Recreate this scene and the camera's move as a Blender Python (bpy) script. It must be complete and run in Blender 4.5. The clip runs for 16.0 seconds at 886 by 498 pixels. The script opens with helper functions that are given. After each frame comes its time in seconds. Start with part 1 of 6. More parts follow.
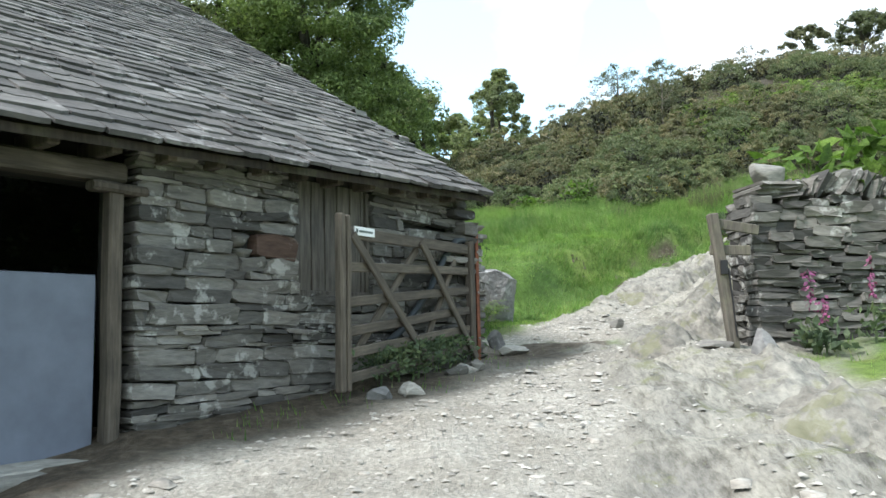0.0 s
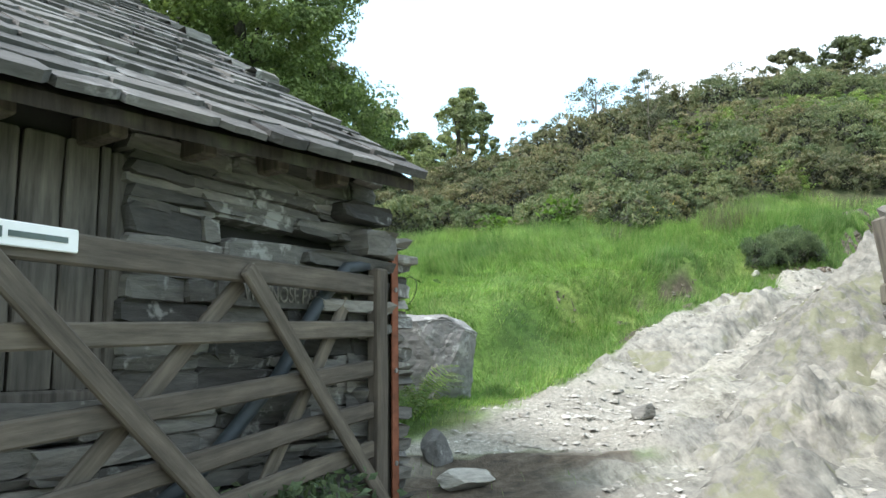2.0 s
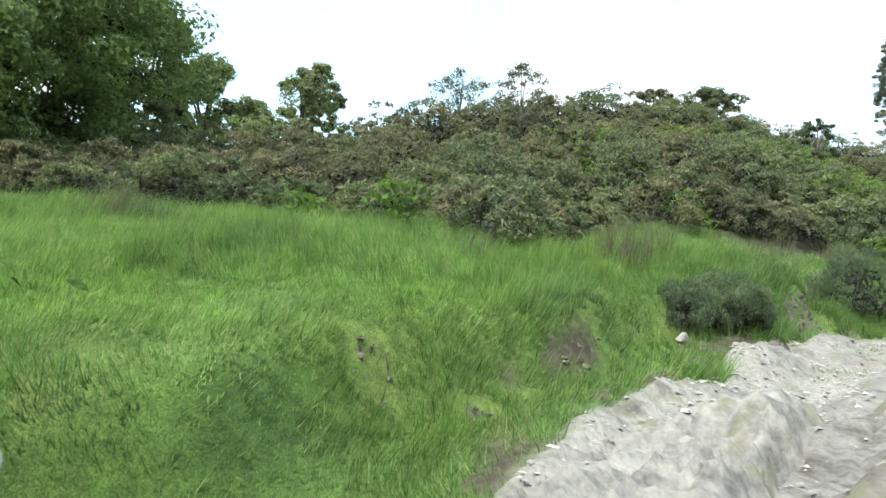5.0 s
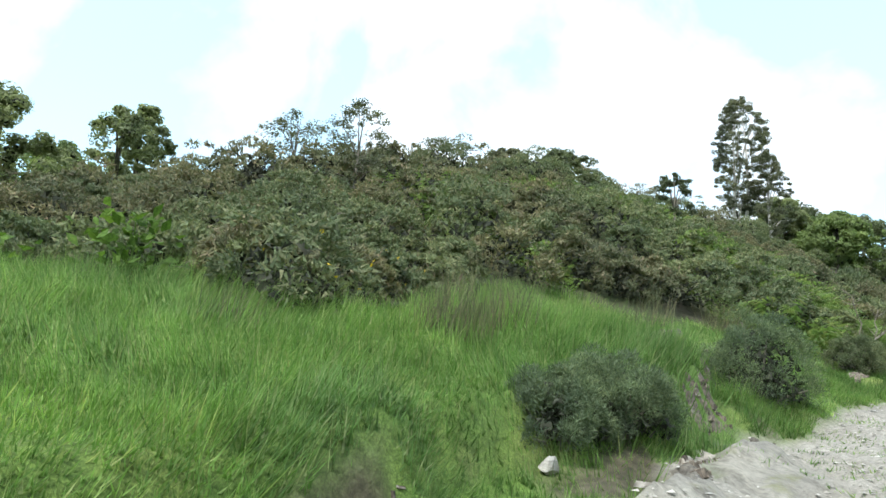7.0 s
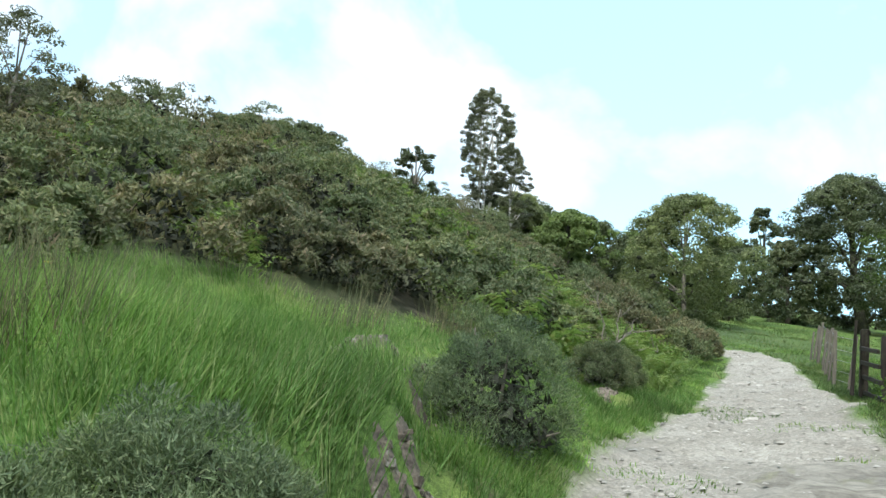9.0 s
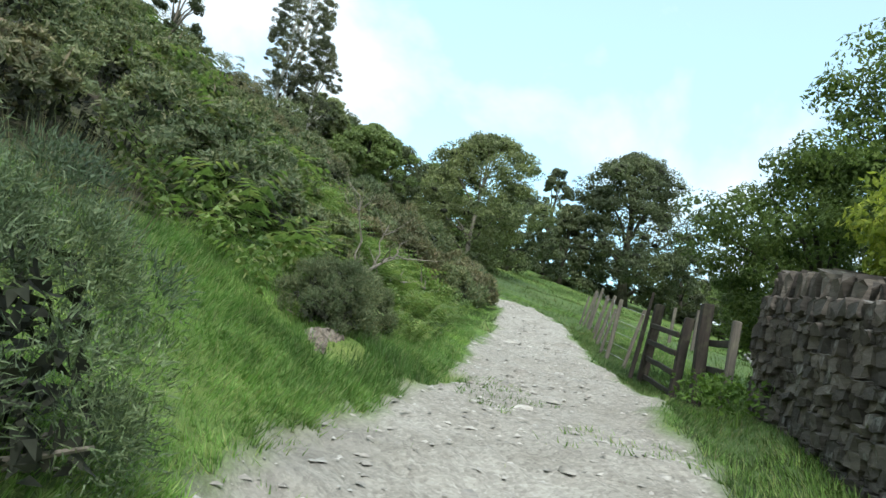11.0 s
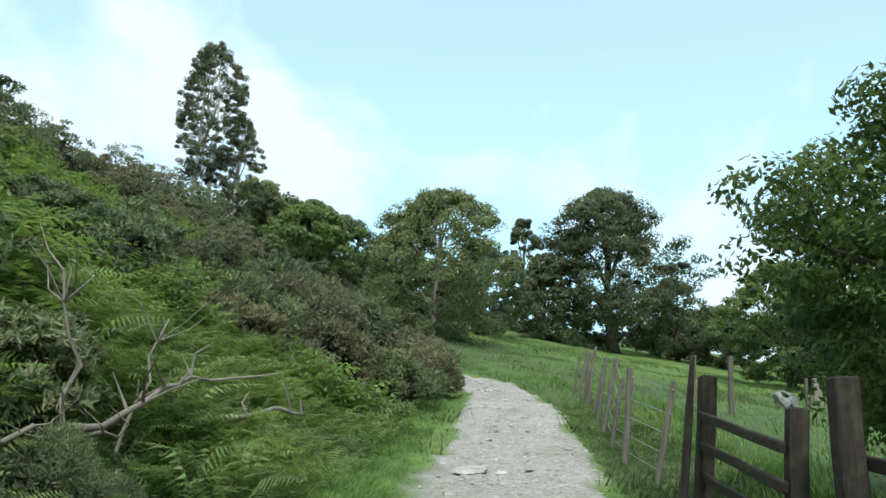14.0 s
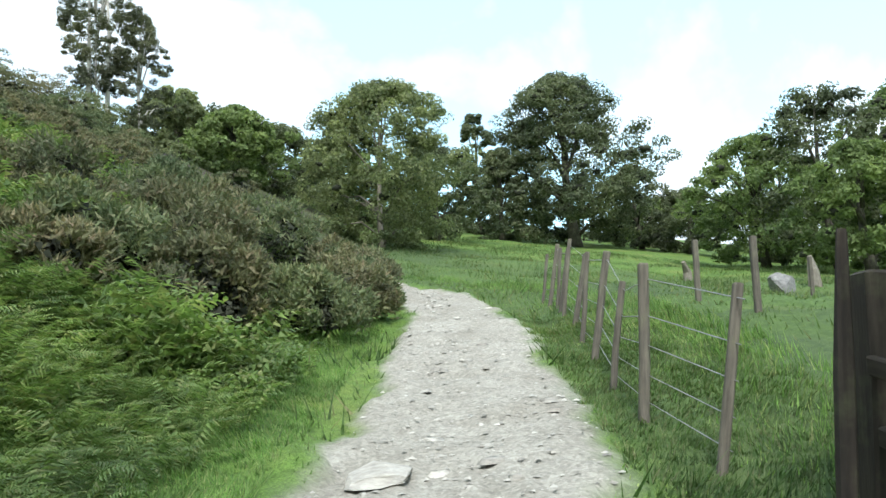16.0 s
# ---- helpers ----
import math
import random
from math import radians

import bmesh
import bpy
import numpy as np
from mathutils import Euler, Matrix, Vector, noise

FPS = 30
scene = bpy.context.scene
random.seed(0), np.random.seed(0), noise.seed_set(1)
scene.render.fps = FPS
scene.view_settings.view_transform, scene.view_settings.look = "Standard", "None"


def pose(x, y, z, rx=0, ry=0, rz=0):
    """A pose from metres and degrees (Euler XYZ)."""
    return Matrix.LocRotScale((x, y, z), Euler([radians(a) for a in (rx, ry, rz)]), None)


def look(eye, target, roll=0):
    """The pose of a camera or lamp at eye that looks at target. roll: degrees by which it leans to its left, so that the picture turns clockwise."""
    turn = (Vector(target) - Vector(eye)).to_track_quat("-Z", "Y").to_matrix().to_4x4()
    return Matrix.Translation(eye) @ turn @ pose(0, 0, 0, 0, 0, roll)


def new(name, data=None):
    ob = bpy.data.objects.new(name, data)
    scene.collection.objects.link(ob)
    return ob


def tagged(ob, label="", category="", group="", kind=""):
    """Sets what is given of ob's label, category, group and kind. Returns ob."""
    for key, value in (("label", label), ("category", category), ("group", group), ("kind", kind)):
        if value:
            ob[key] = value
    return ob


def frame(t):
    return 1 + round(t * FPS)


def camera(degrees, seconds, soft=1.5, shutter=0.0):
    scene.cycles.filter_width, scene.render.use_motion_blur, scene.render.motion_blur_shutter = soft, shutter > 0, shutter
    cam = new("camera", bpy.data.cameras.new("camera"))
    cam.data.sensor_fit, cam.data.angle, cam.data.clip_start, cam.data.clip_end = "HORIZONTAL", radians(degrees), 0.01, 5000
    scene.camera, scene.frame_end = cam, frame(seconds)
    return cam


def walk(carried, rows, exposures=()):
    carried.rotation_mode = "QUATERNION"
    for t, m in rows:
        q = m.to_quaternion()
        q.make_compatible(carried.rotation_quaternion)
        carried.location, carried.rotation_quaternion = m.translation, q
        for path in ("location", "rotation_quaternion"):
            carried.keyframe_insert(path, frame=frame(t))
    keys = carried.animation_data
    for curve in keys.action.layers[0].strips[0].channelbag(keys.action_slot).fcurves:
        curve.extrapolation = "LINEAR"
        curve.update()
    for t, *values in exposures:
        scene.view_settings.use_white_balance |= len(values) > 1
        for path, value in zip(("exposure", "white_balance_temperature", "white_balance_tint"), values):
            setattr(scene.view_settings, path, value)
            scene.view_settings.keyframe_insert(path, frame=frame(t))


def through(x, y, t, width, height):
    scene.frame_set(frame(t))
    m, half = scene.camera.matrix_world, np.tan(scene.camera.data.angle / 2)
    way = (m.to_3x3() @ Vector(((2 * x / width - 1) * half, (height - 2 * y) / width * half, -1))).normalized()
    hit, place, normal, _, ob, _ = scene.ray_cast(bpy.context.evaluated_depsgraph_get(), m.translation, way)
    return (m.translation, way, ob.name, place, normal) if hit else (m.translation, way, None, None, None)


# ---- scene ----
cam = camera(59.8, 16.0)
PATH = [
    (0, (0.237, -0.307, 1.371), (0.174, 1.681, 1.589), -1.3),
    (0.5, (0.289, 0.705, 1.466), (0.203, 2.69, 1.692), -1.2),
    (1, (0.377, 1.793, 1.592), (0.323, 3.776, 1.847), -1.2),
    (1.5, (0.457, 2.833, 1.702), (0.447, 4.814, 1.977), -0.5),
    (2, (0.572, 3.87, 1.85), (0.593, 5.848, 2.143), -0.8),
    (2.5, (0.697, 4.837, 1.945), (0.752, 6.813, 2.248), -0.3),
    (3, (0.945, 5.872, 2.058), (1.079, 7.843, 2.375), -2.5),
    (3.5, (1.048, 6.8, 2.209), (1.262, 8.763, 2.529), 1.5),
    (3.7, (1.156, 7.141, 2.249), (1.39, 9.1, 2.576), 0.7),
    (5.8, (2.106, 10.284, 2.816), (2.629, 12.189, 3.125), 8.4),
    (6, (2.334, 10.646, 2.876), (2.901, 12.541, 3.174), 6.3),
    (6.5, (2.684, 11.129, 3.117), (3.336, 12.962, 3.579), 3.9),
    (7, (3.137, 11.897, 3.233), (3.886, 13.68, 3.741), 4.2),
    (7.5, (3.75, 12.595, 3.403), (4.618, 14.341, 3.849), -0.3),
    (8, (4.321, 13.186, 3.647), (5.311, 14.862, 4.104), -1.0),
    (8.5, (4.809, 13.758, 3.817), (5.934, 15.346, 4.277), 3.3),
    (9, (5.501, 14.261, 3.954), (6.788, 15.706, 4.46), 2.8),
    (9.5, (6.135, 14.788, 4.064), (7.605, 16.083, 4.469), 8.8),
    (10, (6.963, 15.182, 4.255), (8.583, 16.304, 4.595), 8.8),
    (10.2, (7.268, 15.362, 4.302), (8.925, 16.428, 4.642), 11.6),
    (12.3, (10.406, 16.547, 4.781), (12.1, 17.503, 5.245), 5.3),
    (12.5, (10.713, 16.634, 4.873), (12.394, 17.614, 5.336), 2.4),
    (13, (11.426, 17.023, 5.062), (13.071, 18.033, 5.584), 3.8),
    (13.5, (12.16, 17.312, 5.268), (13.802, 18.321, 5.805), -0.5),
    (14, (12.882, 17.696, 5.499), (14.529, 18.69, 6.047), 1.3),
    (14.5, (13.666, 18.113, 5.612), (15.352, 19.081, 6.082), 3.5),
    (15, (14.548, 18.419, 5.774), (16.259, 19.383, 6.149), -1.2),
    (15.5, (15.355, 18.808, 5.879), (17.094, 19.753, 6.167), -0.5),
    (16, (16.359, 19.174, 6.041), (18.103, 20.103, 6.354), -4.1),
]
walk(cam, [(t, look(eye, target, roll)) for t, eye, target, roll in PATH],
     [(0, 0.66, 6100, 17), (1, 0.84, 6100, 17), (2.5, 0.84, 6080, 16), (3.5, 0.78, 6100, 16), (6.2, 0.74, 6080, 16), (7, 0.54, 6050, 15), (7.5, 0.4, 6050, 14), (8, 0.56, 6050, 15), (8.5, 0.46, 6050, 15), (9.5, 0.3, 6050, 14), (12.5, 0.22, 6000, 13), (13, 0.22, 6000, 12), (14, 0.1, 5930, 12), (14.5, 0.1, 5930, 12), (15, 0.28, 5980, 12), (15.5, 0.4, 6000, 13), (16, 0.48, 6050, 14)])

# ---- sky and sun: a bright day of broken cloud ----
world = bpy.data.worlds.new("sky")
scene.world = world
world.use_nodes = True
wn, wl = world.node_tree.nodes, world.node_tree.links
wn.clear()
sky = wn.new("ShaderNodeTexSky")
sky.sky_type, sky.sun_disc = "NISHITA", False
sky.sun_elevation, sky.sun_rotation = radians(49), radians(-124)
blue = wn.new("ShaderNodeBackground")
blue.inputs["Strength"].default_value = 0.30
haze = wn.new("ShaderNodeMix")
haze.data_type, haze.blend_type = "RGBA", "MULTIPLY"
haze.inputs[0].default_value, haze.inputs[7].default_value = 1.0, (0.9, 1.25, 1.02, 1)
wl.new(sky.outputs["Color"], haze.inputs[6])
wl.new(haze.outputs[2], blue.inputs["Color"])
cloud = wn.new("ShaderNodeBackground")
cloud.inputs["Color"].default_value = (0.86, 0.98, 1.0, 1)
cloud.inputs["Strength"].default_value = 1.06
puffs = wn.new("ShaderNodeTexNoise")
puffs.inputs["Scale"].default_value, puffs.inputs["Detail"].default_value = 3.1, 7.0
puffs.inputs["Roughness"].default_value, puffs.inputs["Distortion"].default_value = 0.52, 0.25
cover = wn.new("ShaderNodeMapRange")
cover.inputs["From Min"].default_value, cover.inputs["From Max"].default_value = 0.36, 0.47
cover.inputs["To Min"].default_value = 0.42
side = wn.new("ShaderNodeSeparateXYZ")
wl.new(wn.new("ShaderNodeTexCoord").outputs["Generated"], side.inputs["Vector"])
thin = wn.new("ShaderNodeMapRange")  # the cloud thins towards the east
thin.inputs["From Min"].default_value, thin.inputs["From Max"].default_value = 0.45, 0.85
thin.inputs["To Max"].default_value = -0.11
wl.new(side.outputs["X"], thin.inputs["Value"])
gap = wn.new("ShaderNodeVectorMath")  # a blue gap in the cloud over the hill's saddle
gap.operation = "DISTANCE"
gap.inputs[1].default_value = (0.0, 0.92, 0.385)
wl.new(wn["Texture Coordinate"].outputs["Generated"], gap.inputs[0])
open_sky = wn.new("ShaderNodeMapRange")
open_sky.inputs["From Min"].default_value, open_sky.inputs["From Max"].default_value = 0.06, 0.3
open_sky.inputs["To Min"].default_value, open_sky.inputs["To Max"].default_value = -0.24, 0.0
wl.new(gap.outputs["Value"], open_sky.inputs["Value"])
gaps = wn.new("ShaderNodeMath")
wl.new(open_sky.outputs["Result"], gaps.inputs[0]), wl.new(thin.outputs["Result"], gaps.inputs[1])
total = wn.new("ShaderNodeMath")
wl.new(puffs.outputs["Fac"], total.inputs[0]), wl.new(gaps.outputs[0], total.inputs[1])
wl.new(total.outputs[0], cover.inputs["Value"])
mixed = wn.new("ShaderNodeMixShader")
wl.new(cover.outputs["Result"], mixed.inputs["Fac"])
wl.new(blue.outputs["Background"], mixed.inputs[1])
wl.new(cloud.outputs["Background"], mixed.inputs[2])
wl.new(mixed.outputs["Shader"], wn.new("ShaderNodeOutputWorld").inputs["Surface"])
sun_data = bpy.data.lights.new("sun", "SUN")
sun_data.energy, sun_data.angle, sun_data.color = 3.5, radians(12), (1.0, 0.96, 0.9)
sun = new("sun", sun_data)
sun.matrix_world = look((-36, -24, 50), (0, 0, 0))
scene.view_settings.exposure = 0.35


# ---- materials ----
def nodes_of(name, rough=0.85, metal=0.0, spec=0.3):
    m = bpy.data.materials.new(name)
    m.use_nodes = True
    b = m.node_tree.nodes["Principled BSDF"]
    b.inputs["Roughness"].default_value, b.inputs["Metallic"].default_value = rough, metal
    b.inputs["Specular IOR Level"].default_value = spec
    return m, m.node_tree.nodes, m.node_tree.links, b


def noise_node(n, l, scale, detail=5, rough=0.55, vector=None, kind="ShaderNodeTexNoise"):
    t = n.new(kind)
    t.inputs["Scale"].default_value = scale
    if kind == "ShaderNodeTexNoise":
        t.inputs["Detail"].default_value, t.inputs["Roughness"].default_value = detail, rough
    if vector is not None:
        l.new(vector, t.inputs["Vector"])
    return t


def ramp_node(n, l, fac, stops):
    r = n.new("ShaderNodeValToRGB")
    while len(r.color_ramp.elements) < len(stops):
        r.color_ramp.elements.new(0.5)
    for e, (at, c) in zip(r.color_ramp.elements, stops):
        e.position, e.color = at, (*c, 1)
    l.new(fac, r.inputs["Fac"])
    return r


def mix_node(n, l, fac, a, b, how="MIX"):
    x = n.new("ShaderNodeMix")
    x.data_type, x.blend_type = "RGBA", how
    for socket, value in ((x.inputs[0], fac), (x.inputs[6], a), (x.inputs[7], b)):
        if isinstance(value, (int, float)):
            socket.default_value = value
        elif isinstance(value, tuple):
            socket.default_value = (*value, 1)
        else:
            l.new(value, socket)
    return x.outputs[2]


def bump_node(n, l, b, height, strength=0.5, distance=0.02):
    u = n.new("ShaderNodeBump")
    u.inputs["Strength"].default_value, u.inputs["Distance"].default_value = strength, distance
    l.new(height, u.inputs["Height"])
    l.new(u.outputs["Normal"], b.inputs["Normal"])


def place_node(n, space="Object", scale=(1, 1, 1)):
    c = n.new("ShaderNodeTexCoord")
    g = n.new("ShaderNodeMapping")
    g.inputs["Scale"].default_value = scale
    n.id_data.links.new(c.outputs[space], g.inputs["Vector"])
    return g.outputs["Vector"]


def stone_material(name, dark, light, lichen=0.25, lichen_colour=(0.62, 0.63, 0.57), scale=1.0, rough=0.85, grain=(1, 1, 5), relief_depth=0.025, contrast=1.0):
    """Slate or rock: each piece its own shade, layered grain, pale lichen spots."""
    m, n, l, b = nodes_of(name, rough)
    info = n.new("ShaderNodeObjectInfo")
    geo = n.new("ShaderNodeNewGeometry")
    rnd = n.new("ShaderNodeMath")
    rnd.operation = "FRACT"
    add = n.new("ShaderNodeMath")
    l.new(info.outputs["Random"], add.inputs[0]), l.new(geo.outputs["Random Per Island"], add.inputs[1])
    l.new(add.outputs[0], rnd.inputs[0])
    where = n.new("ShaderNodeMapping")
    where.inputs["Scale"].default_value = grain
    l.new(geo.outputs["Position"], where.inputs["Vector"])
    fine = noise_node(n, l, 7 * scale, 8, 0.65, where.outputs["Vector"])
    broad = noise_node(n, l, 1.6 * scale, 3, 0.5, geo.outputs["Position"])
    mid = tuple((a + c) / 2 for a, c in zip(dark, light))
    shade = ramp_node(n, l, rnd.outputs[0], [(0.0, dark), (0.55, mid), (1.0, light)])
    grain_c = ramp_node(n, l, fine.outputs["Fac"], [(0.5 - 0.25 / contrast, (0.55 / contrast,) * 3), (0.5 + 0.25 / contrast, (1.35, 1.33, 1.28))])
    colour = mix_node(n, l, 1.0, shade.outputs["Color"], grain_c.outputs["Color"], "MULTIPLY")
    tone = ramp_node(n, l, broad.outputs["Fac"], [(0.3, (0.85, 0.82, 0.78)), (0.7, (1.1, 1.12, 1.1))])
    colour = mix_node(n, l, 0.8, colour, tone.outputs["Color"], "MULTIPLY")
    spots = noise_node(n, l, 11 * scale, 4, 0.6, geo.outputs["Position"])
    patch = noise_node(n, l, 2.1 * scale, 2, 0.5, geo.outputs["Position"])
    both = n.new("ShaderNodeMath")
    both.operation = "MULTIPLY"
    l.new(spots.outputs["Fac"], both.inputs[0]), l.new(patch.outputs["Fac"], both.inputs[1])
    mask = ramp_node(n, l, both.outputs[0], [(0.36 - 0.12 * lichen, (0, 0, 0)), (0.42 - 0.12 * lichen, (lichen, lichen, lichen))])
    colour = mix_node(n, l, mask.outputs["Color"], colour, lichen_colour)
    l.new(colour, b.inputs["Base Color"])
    bump_node(n, l, b, fine.outputs["Fac"], 0.55 if relief_depth < 0.05 else 0.9, relief_depth)
    return m


def leaf_material(name, tones, size=0.8, through=0.3, rough=0.6, tint=None, speck=None):
    """Foliage: each leaf its own tone, broad patches of another, light through the blade."""
    m, n, l, b = nodes_of(name, rough, 0.0, 0.25)
    geo = n.new("ShaderNodeNewGeometry")
    shade = ramp_node(n, l, geo.outputs["Random Per Island"], [(k / (len(tones) - 1), c) for k, c in enumerate(tones)])
    patch = noise_node(n, l, size, 3, 0.6, geo.outputs["Position"])
    tone = ramp_node(n, l, patch.outputs["Fac"], [(0.32, (0.62, 0.66, 0.66)), (0.68, tint or (1.3, 1.25, 1.0))])
    colour = mix_node(n, l, 1.0, shade.outputs["Color"], tone.outputs["Color"], "MULTIPLY")
    sprig = noise_node(n, l, 22 if speck is None else speck, 4, 0.7, geo.outputs["Position"])
    fine = ramp_node(n, l, sprig.outputs["Fac"], [(0.32, (0.5, 0.52, 0.5)), (0.68, (1.5, 1.46, 1.4))])
    colour = mix_node(n, l, 0.9, colour, fine.outputs["Color"], "MULTIPLY")
    l.new(colour, b.inputs["Base Color"])
    bump_node(n, l, b, sprig.outputs["Fac"], 0.8, 0.8 / (22 if speck is None else speck))
    t = n.new("ShaderNodeBsdfTranslucent")
    bright = mix_node(n, l, 1.0, colour, (1.18, 1.25, 0.85), "MULTIPLY")
    l.new(bright, t.inputs["Color"])
    mixed = n.new("ShaderNodeMixShader")
    mixed.inputs["Fac"].default_value = through
    l.new(b.outputs["BSDF"], mixed.inputs[1]), l.new(t.outputs["BSDF"], mixed.inputs[2])
    l.new(mixed.outputs["Shader"], n["Material Output"].inputs["Surface"])
    return m


def wood_material(name, dark, light, algae=0.0, along=(14, 14, 1.2), rough=0.85):
    m, n, l, b = nodes_of(name, rough)
    v = place_node(n, "Object", along)
    info = n.new("ShaderNodeObjectInfo")
    grain = noise_node(n, l, 2.2, 8, 0.65, v)
    blot = noise_node(n, l, 2.5, 4, 0.6, place_node(n, "Object"))
    colour = ramp_node(n, l, grain.outputs["Fac"], [(0.28, dark), (0.72, light)]).outputs["Color"]
    colour = mix_node(n, l, 0.7, colour, ramp_node(n, l, blot.outputs["Fac"], [(0.3, (0.6, 0.62, 0.6)), (0.7, (1.2, 1.18, 1.1))]).outputs["Color"], "MULTIPLY")
    colour = mix_node(n, l, 0.6, colour, ramp_node(n, l, info.outputs["Random"], [(0, (0.75, 0.75, 0.75)), (1, (1.2, 1.2, 1.15))]).outputs["Color"], "MULTIPLY")
    if algae:
        green = noise_node(n, l, 5, 4, 0.7, place_node(n, "Object"))
        mask = ramp_node(n, l, green.outputs["Fac"], [(0.5, (0, 0, 0)), (0.68, (algae, algae, algae))])
        colour = mix_node(n, l, mask.outputs["Color"], colour, (0.16, 0.2, 0.08))
    l.new(colour, b.inputs["Base Color"])
    bump_node(n, l, b, grain.outputs["Fac"], 0.5, 0.01)
    return m


def plain_material(name, colour, rough=0.6, metal=0.0, vary=0.25, scale=6.0):
    m, n, l, b = nodes_of(name, rough, metal)
    blot = noise_node(n, l, scale, 6, 0.6, place_node(n, "Object"))
    tone = ramp_node(n, l, blot.outputs["Fac"], [(0.3, (1 - vary,) * 3), (0.7, (1 + vary,) * 3)])
    l.new(mix_node(n, l, 1.0, colour, tone.outputs["Color"], "MULTIPLY"), b.inputs["Base Color"])
    bump_node(n, l, b, blot.outputs["Fac"], 0.15, 0.01)
    return m


def ground_material():
    """Turf and soil, stony track and bare rock, told apart by the sheet's own masks."""
    m, n, l, b = nodes_of("turf_track_rock", 0.92)
    geo = n.new("ShaderNodeNewGeometry")
    p = geo.outputs["Position"]

    def mask(name):
        a = n.new("ShaderNodeAttribute")
        a.attribute_name = name
        return a.outputs["Fac"]

    broad, fine = noise_node(n, l, 0.5, 4, 0.6, p), noise_node(n, l, 9, 6, 0.7, p)
    turf = ramp_node(n, l, broad.outputs["Fac"], [(0.3, (0.065, 0.125, 0.028)), (0.5, (0.10, 0.18, 0.036)), (0.7, (0.16, 0.2, 0.055))]).outputs["Color"]
    turf = mix_node(n, l, 0.8, turf, ramp_node(n, l, fine.outputs["Fac"], [(0.3, (0.5, 0.5, 0.45)), (0.7, (1.35, 1.3, 1.2))]).outputs["Color"], "MULTIPLY")
    blade = noise_node(n, l, 75, 3, 0.7, p)
    turf = mix_node(n, l, 0.8, turf, ramp_node(n, l, blade.outputs["Fac"], [(0.34, (0.45, 0.5, 0.4)), (0.66, (1.5, 1.45, 1.4))]).outputs["Color"], "MULTIPLY")
    # broken stone: cells of pale slate chips with dusty soil between
    chips = noise_node(n, l, 30, vector=p, kind="ShaderNodeTexVoronoi")
    chips2 = noise_node(n, l, 55, vector=p, kind="ShaderNodeTexVoronoi")
    dust = noise_node(n, l, 1.4, 5, 0.6, p)
    chip_c = ramp_node(n, l, chips.outputs["Color"], [(0.15, (0.225, 0.215, 0.185)), (0.5, (0.32, 0.307, 0.265)), (0.9, (0.44, 0.425, 0.37))]).outputs["Color"]
    chip_c2 = ramp_node(n, l, chips2.outputs["Color"], [(0.1, (0.2, 0.19, 0.162)), (0.9, (0.42, 0.405, 0.352))]).outputs["Color"]
    stony = mix_node(n, l, 0.5, chip_c, chip_c2)
    stony = mix_node(n, l, 0.9, stony, ramp_node(n, l, dust.outputs["Fac"], [(0.3, (0.74, 0.72, 0.66)), (0.7, (1.12, 1.12, 1.08))]).outputs["Color"], "MULTIPLY")
    # bedrock: streaked grey with yellowish soil in the seams
    v = n.new("ShaderNodeMapping")
    v.inputs["Rotation"].default_value, v.inputs["Scale"].default_value = (0, 0, radians(-27)), (3.4, 1.2, 3)
    l.new(p, v.inputs["Vector"])
    seam = noise_node(n, l, 1.7, 9, 0.72, v.outputs["Vector"])
    bare = ramp_node(n, l, seam.outputs["Fac"], [(0.33, (0.1, 0.095, 0.08)), (0.43, (0.19, 0.183, 0.158)), (0.53, (0.295, 0.286, 0.25)), (0.66, (0.19, 0.186, 0.167))]).outputs["Color"]
    v2 = n.new("ShaderNodeMapping")
    v2.inputs["Rotation"].default_value, v2.inputs["Scale"].default_value = (0, 0, radians(-34)), (5, 1.0, 3)
    l.new(p, v2.inputs["Vector"])
    crack = noise_node(n, l, 5.5, 6, 0.75, v2.outputs["Vector"])
    bare = mix_node(n, l, 0.95, bare, ramp_node(n, l, crack.outputs["Fac"], [(0.34, (0.6, 0.59, 0.55)), (0.46, (0.96, 0.96, 0.94)), (0.64, (1.25, 1.24, 1.2))]).outputs["Color"], "MULTIPLY")
    broad_tone = ramp_node(n, l, dust.outputs["Fac"], [(0.36, (0.72, 0.72, 0.71)), (0.6, (1.1, 1.09, 1.03))]).outputs["Color"]
    bare = mix_node(n, l, 0.9, bare, broad_tone, "MULTIPLY")
    green = noise_node(n, l, 2.3, 5, 0.7, p)
    moss = ramp_node(n, l, green.outputs["Fac"], [(0.56, (0, 0, 0)), (0.66, (0.75, 0.75, 0.75))]).outputs["Color"]
    bare = mix_node(n, l, moss, bare, (0.17, 0.18, 0.085))
    # rank tussocky ground, its dark green also carrying painted shade
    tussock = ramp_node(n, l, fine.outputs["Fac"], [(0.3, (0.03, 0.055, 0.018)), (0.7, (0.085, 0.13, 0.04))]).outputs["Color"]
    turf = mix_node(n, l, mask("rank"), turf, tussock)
    litter = ramp_node(n, l, fine.outputs["Fac"], [(0.3, (0.025, 0.022, 0.014)), (0.7, (0.075, 0.066, 0.04))]).outputs["Color"]
    turf = mix_node(n, l, mask("thicket"), turf, litter)
    earth = ramp_node(n, l, fine.outputs["Fac"], [(0.3, (0.025, 0.02, 0.013)), (0.5, (0.075, 0.06, 0.04)), (0.75, (0.16, 0.135, 0.095))]).outputs["Color"]
    turf = mix_node(n, l, mask("worn"), turf, earth)
    colour = mix_node(n, l, mask("track"), turf, stony)
